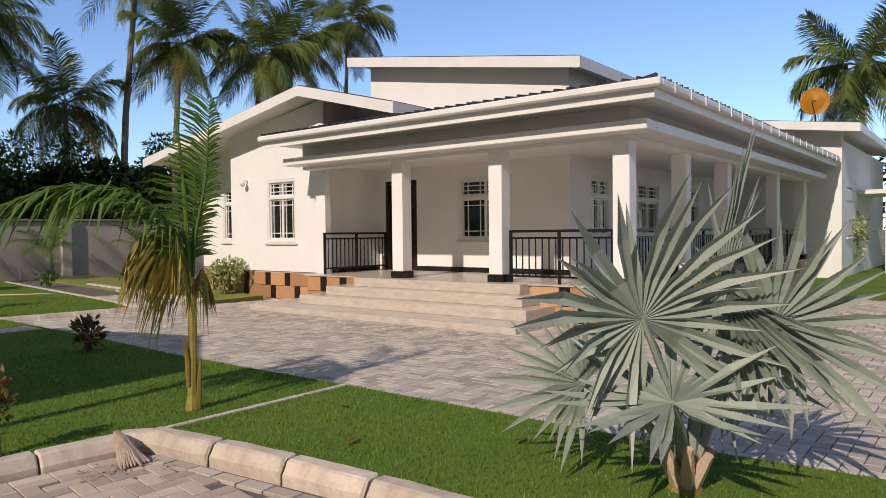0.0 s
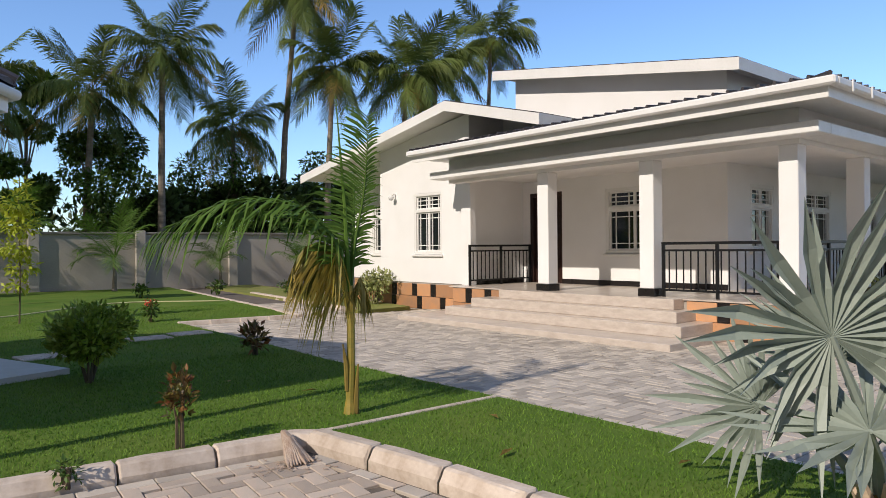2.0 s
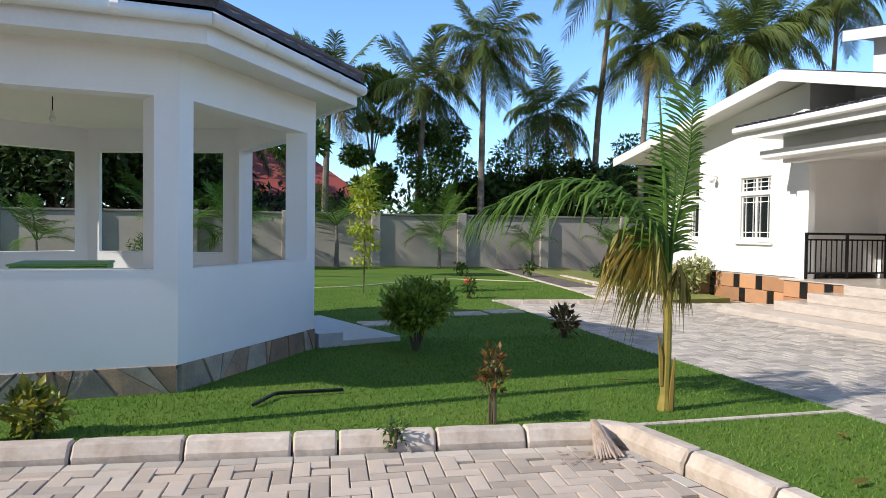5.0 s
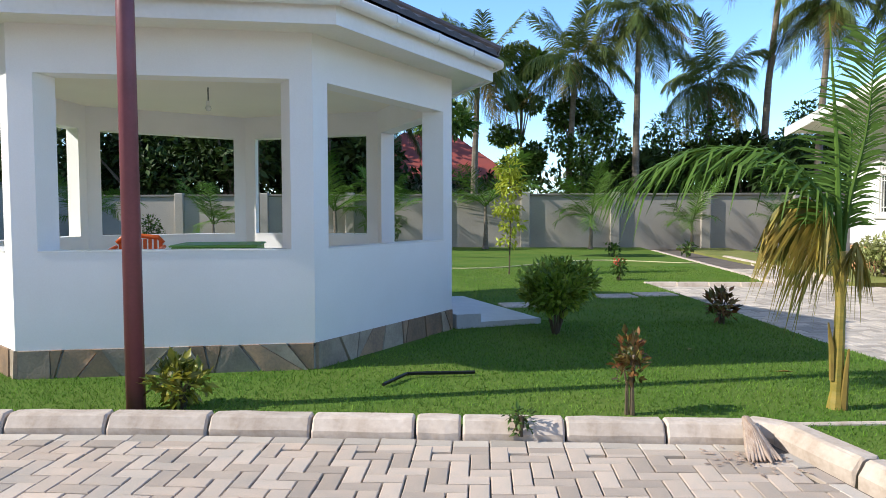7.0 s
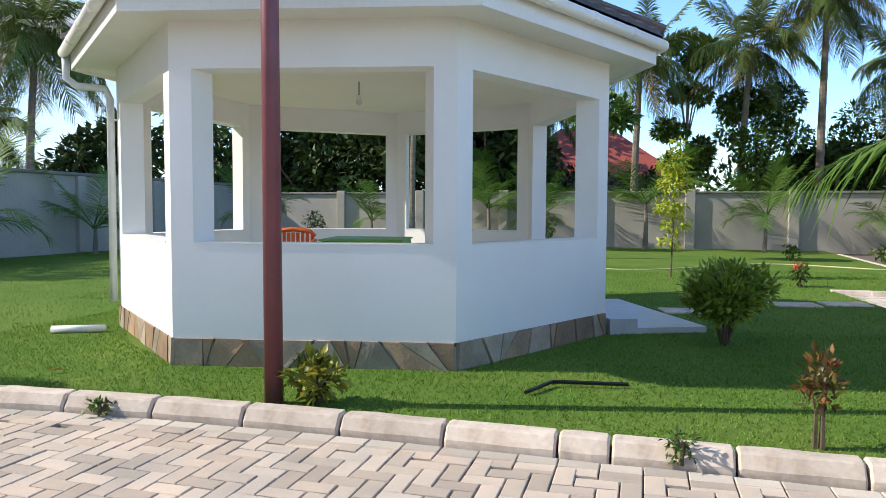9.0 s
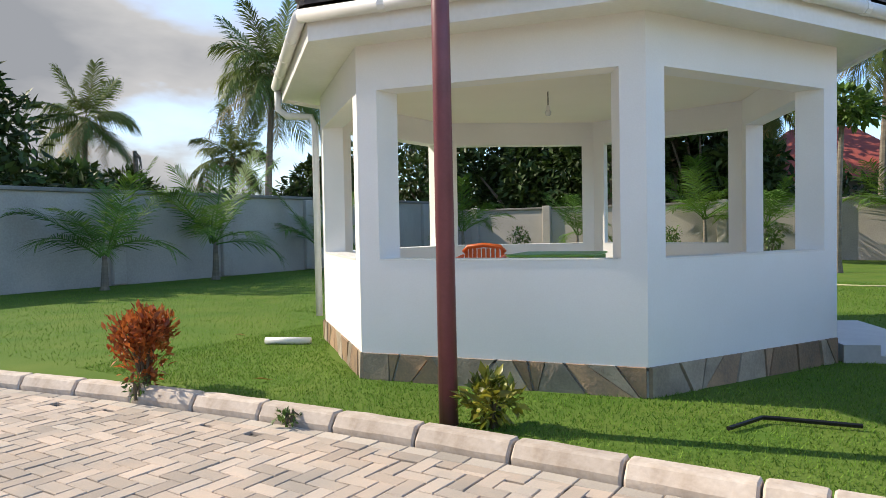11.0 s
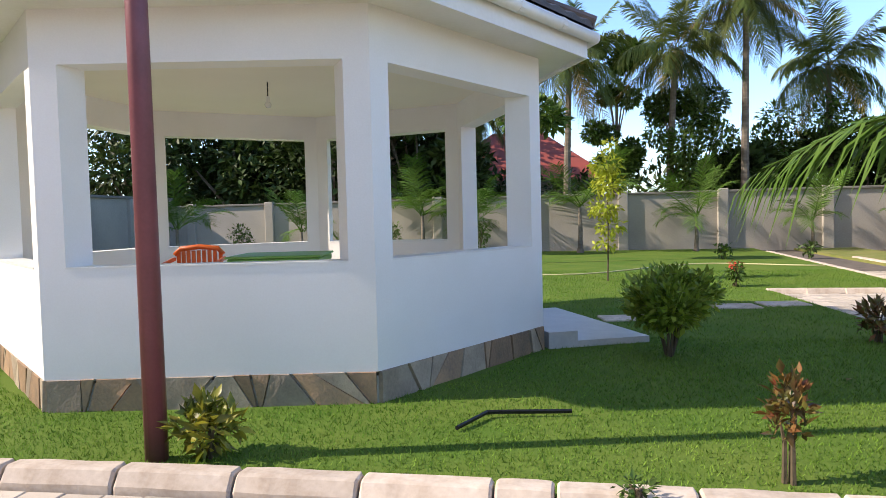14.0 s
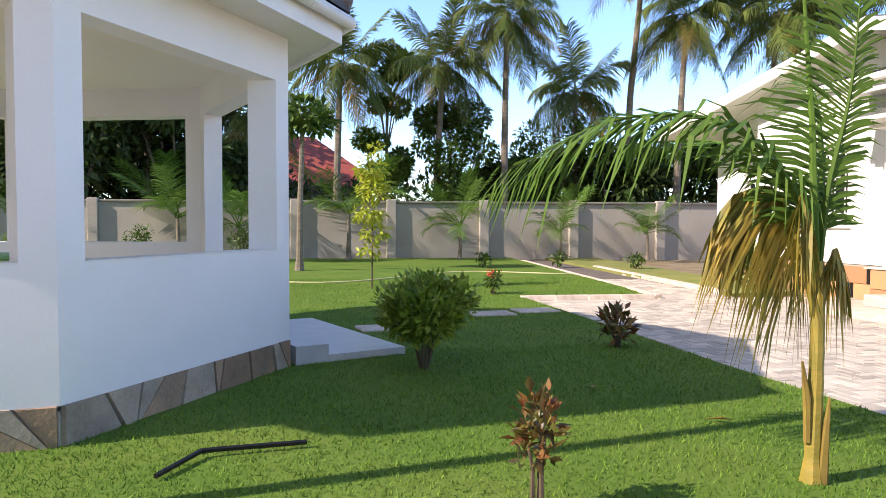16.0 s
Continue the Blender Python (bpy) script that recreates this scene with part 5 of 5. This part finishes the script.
def pave(name, rows, z, material, label, seed):
    rnd = random.Random(seed)
    vs, fs = [], []
    for X, Y, a in rows:
        k = len(vs)
        vs += paver_verts(X, Y, a, z, rnd)
        fs += [tuple(k + q for q in f) for f in PF]
    me = bpy.data.meshes.new(name)
    me.from_pydata(vs, [], fs)
    me.materials.append(material)
    return tagged(new(name, me), label, "paving", kind="stuff")


def in_court(X, Y):
    return Y < kerb_y(X) - 0.30 and X < -0.12 - 0.19 * Y


court = herringbone(-13, 1.3, -6.5, -0.05, in_court, 0.0, 0.03, 0.02)
border = []
x = -0.02
while x > -13:
    x -= 0.2
    border.append((x, kerb_y(x) - 0.18, math.atan(0.044 * -min(0.0, x + 3.0))))
    border.append((x, kerb_y(x) - 0.275, math.atan(0.044 * -min(0.0, x + 3.0))))
y = -0.36
while y > -6:
    border.append((-0.06 - 0.2 * y, y, radians(-79)))
    y -= 0.2
court += border[1::2]
kerb_course = [r for r in border if r not in court]
near = [r for r in court if -2.35 < r[0] < 0.2 and r[1] > -1.35][:300]
chosen = set(near)
pave("brick_paving", [r for r in court if r not in chosen], 0.02, BRICK, "red and grey brick paving in herringbone", 5)
pave("kerb_course_paving", kerb_course, 0.02, GREYPAVE, "grey brick course along the kerb", 7)
paving = thing("brick_paving_by_kerb", "weathered brick pavers laid in herringbone beside the kerb", "paving", kind="structure")
rnd = random.Random(8)
pm = bpy.data.meshes.new("paver")
pm.from_pydata(paver_verts(0, 0, 0, 0, rnd), [], PF)
pm.materials.append(BRICKP)
for X, Y, a in near:
    o = new("paver", pm)
    o.parent = paving
    o.matrix_local = Matrix.Translation((X, Y, 0.02 + rnd.uniform(-0.002, 0.002))) @ Matrix.Rotation(a, 4, "Z")


def in_forecourt(X, Y):
    d = Vector((X - 4.77, Y - 6.82))
    u, v = d.x * 0.106 - d.y * 0.994, d.x * 0.994 + d.y * 0.106
    if u > -3.5 and v > 1.9 and u < 6.5:
        return False
    if 0.05 < u < 5.55 and v > 0.05 and v < 2:
        return False
    return X > np.interp(Y, EY, EX) + 0.05 if Y < 8.2 else 3.5 + 0.03 * (Y - 8) < X < 4.75


fore = herringbone(1.2, 13.5, -7.5, 12.0, in_forecourt, radians(6.1), 0.0, 0.0)
pave("forecourt_paving", fore, 0.004, GREYPAVE, "pale grey brick paving of the house forecourt", 6)
farp = tagged(part("forecourt_far_paving", prism([(13.5, -7.5), (30, -8.5), (30, -4.6), (13.5, -1.3)], -0.05, 0.0), GREYPAVE), "grey paving leading past the house", "paving", kind="structure")

# flagstones on the gazebo base
rnd = random.Random(12)
base_stones = []
for k in range(NS):
    if k == 2:
        continue
    a, b = gv(k, 2.486), gv(k + 1, 2.486)
    n = (a + b).normalized()
    L = (b - a).length
    f, slope = 0.0, 0.0
    while f < L - 0.02:
        w = min(rnd.uniform(0.16, 0.42), L - f)
        if L - f - w < 0.1:
            w = L - f
        s2 = 0.0 if f + w >= L - 0.02 else rnd.uniform(-0.26, 0.26)
        d = (b - a) / L
        p0, p1 = a + d * (f + 0.006), a + d * (f + w - 0.006)
        th = n * rnd.uniform(0.018, 0.03)
        lo, hi = 0.0, GPL + 0.004
        quad = [p0 + Vector((0, 0, lo)) - d * slope * 0.5, p1 + Vector((0, 0, lo)) - d * s2 * 0.5, p1 + Vector((0, 0, hi)) + d * s2 * 0.5, p0 + Vector((0, 0, hi)) + d * slope * 0.5]
        pieces = [quad]
        if w > 0.2 and rnd.random() < 0.6:
            e = rnd.uniform(0.25, 0.75)
            cut = quad[2].lerp(quad[3], e)
            pieces = [[quad[0], quad[1], cut, quad[3]], [quad[1], quad[2], cut]] if rnd.random() < 0.5 else [[quad[0], quad[1], quad[2], cut], [quad[0], cut, quad[3]]]
        for pts in pieces:
            mid = sum(pts, Vector()) / len(pts)
            bm = bmesh.new()
            v0 = [bm.verts.new(q + (mid - q) * 0.015) for q in pts]
            v1 = [bm.verts.new(q + (mid - q) * 0.05 + th * rnd.uniform(0.7, 1.3)) for q in pts]
            bm.faces.new(v1)
            for i in range(len(pts)):
                j = (i + 1) % len(pts)
                bm.faces.new((v0[i], v0[j], v1[j], v1[i]))
            part("stone", bm, rnd.choice((STONE, STONE, STONE2)), gazebo)
        f, slope = f + w, s2

# stone cladding along the house plinth
rnd = random.Random(14)
cl, bk = None, None
for (u0, u1, v, w) in ((-5.58, -3.37, 2.72, 0.0), (-3.34, -0.1, W0 + 0.02, 0.0), (-0.1, 1.4, 1.458, 0.0), (5.0, 6.6, 1.458, 0.0)):
    for row in (0, 1):
        x = u0
        i = 0
        while x < u1 - 0.05:
            w = min(rnd.uniform(0.35, 0.8), u1 - x)
            dark = i % 2 == 1
            i += 1
            if dark:
                w = min(0.18, u1 - x)
            bm = boxes((x + 0.004, x + w - 0.004, v - rnd.uniform(0.02, 0.032), v - 0.002, row * 0.28 - 0.04 + 0.004, row * 0.28 + 0.236), bev=0.005)
            part("black_block" if dark else "stone", bm, BLACKTILE if dark else CLAD, house)
            x += w
part("porch_base", boxes((-0.1, 6.6, 1.46, 1.9, -0.05, FLOOR - 0.022)), CONC, house)
for row in (0, 1):
    v = 1.5
    while v < 13.2:
        w = rnd.uniform(0.25, 0.5)
        dark = rnd.random() < 0.2
        part("black_block" if dark else "stone", boxes((6.6, 6.625, v + 0.004, v + w - 0.004, row * 0.28 - 0.036, row * 0.28 + 0.236)), BLACKTILE if dark else CLAD, house)
        v += w

# husk in the kerb corner and litter
husk = thing("palm_husk", "dry grey palm husk lying in the kerb corner", "palm husk", pose(-0.13, -0.1, 0.02))
rnd = random.Random(19)
for k in range(9):
    f = (k - 4) / 4
    part("sheath", tube(bmesh.new(), [(0.008 * f, 0.02, 0.135), (0.025 * f, -0.08, 0.105 - 0.015 * f * f), (0.05 * f - 0.01, -0.2, 0.055 - 0.02 * f * f), (0.085 * f - 0.02, -0.29 - rnd.uniform(0, 0.05), 0.012)],
                        [0.012, 0.02, 0.022, 0.005], 6), HUSK, husk)
for k in range(46):
    a, q = rnd.uniform(0, 6.28), rnd.uniform(0.05, 0.42)
    x, y = -0.2 + 0.8 * q * math.cos(a), -0.4 + 0.55 * q * math.sin(a)
    if y > -0.16 or x > -0.2 * y - 0.07:
        continue
    e = thing("husk_flake", "dry brown flake of palm husk on the paving", "litter", pose(x, y, 0.026, 0, 0, math.degrees(a)), group="husk litter")
    part("flake", boxes((-0.018, 0.018, -0.004, 0.004, 0, 0.004), bev=0.0015), HUSK, e)
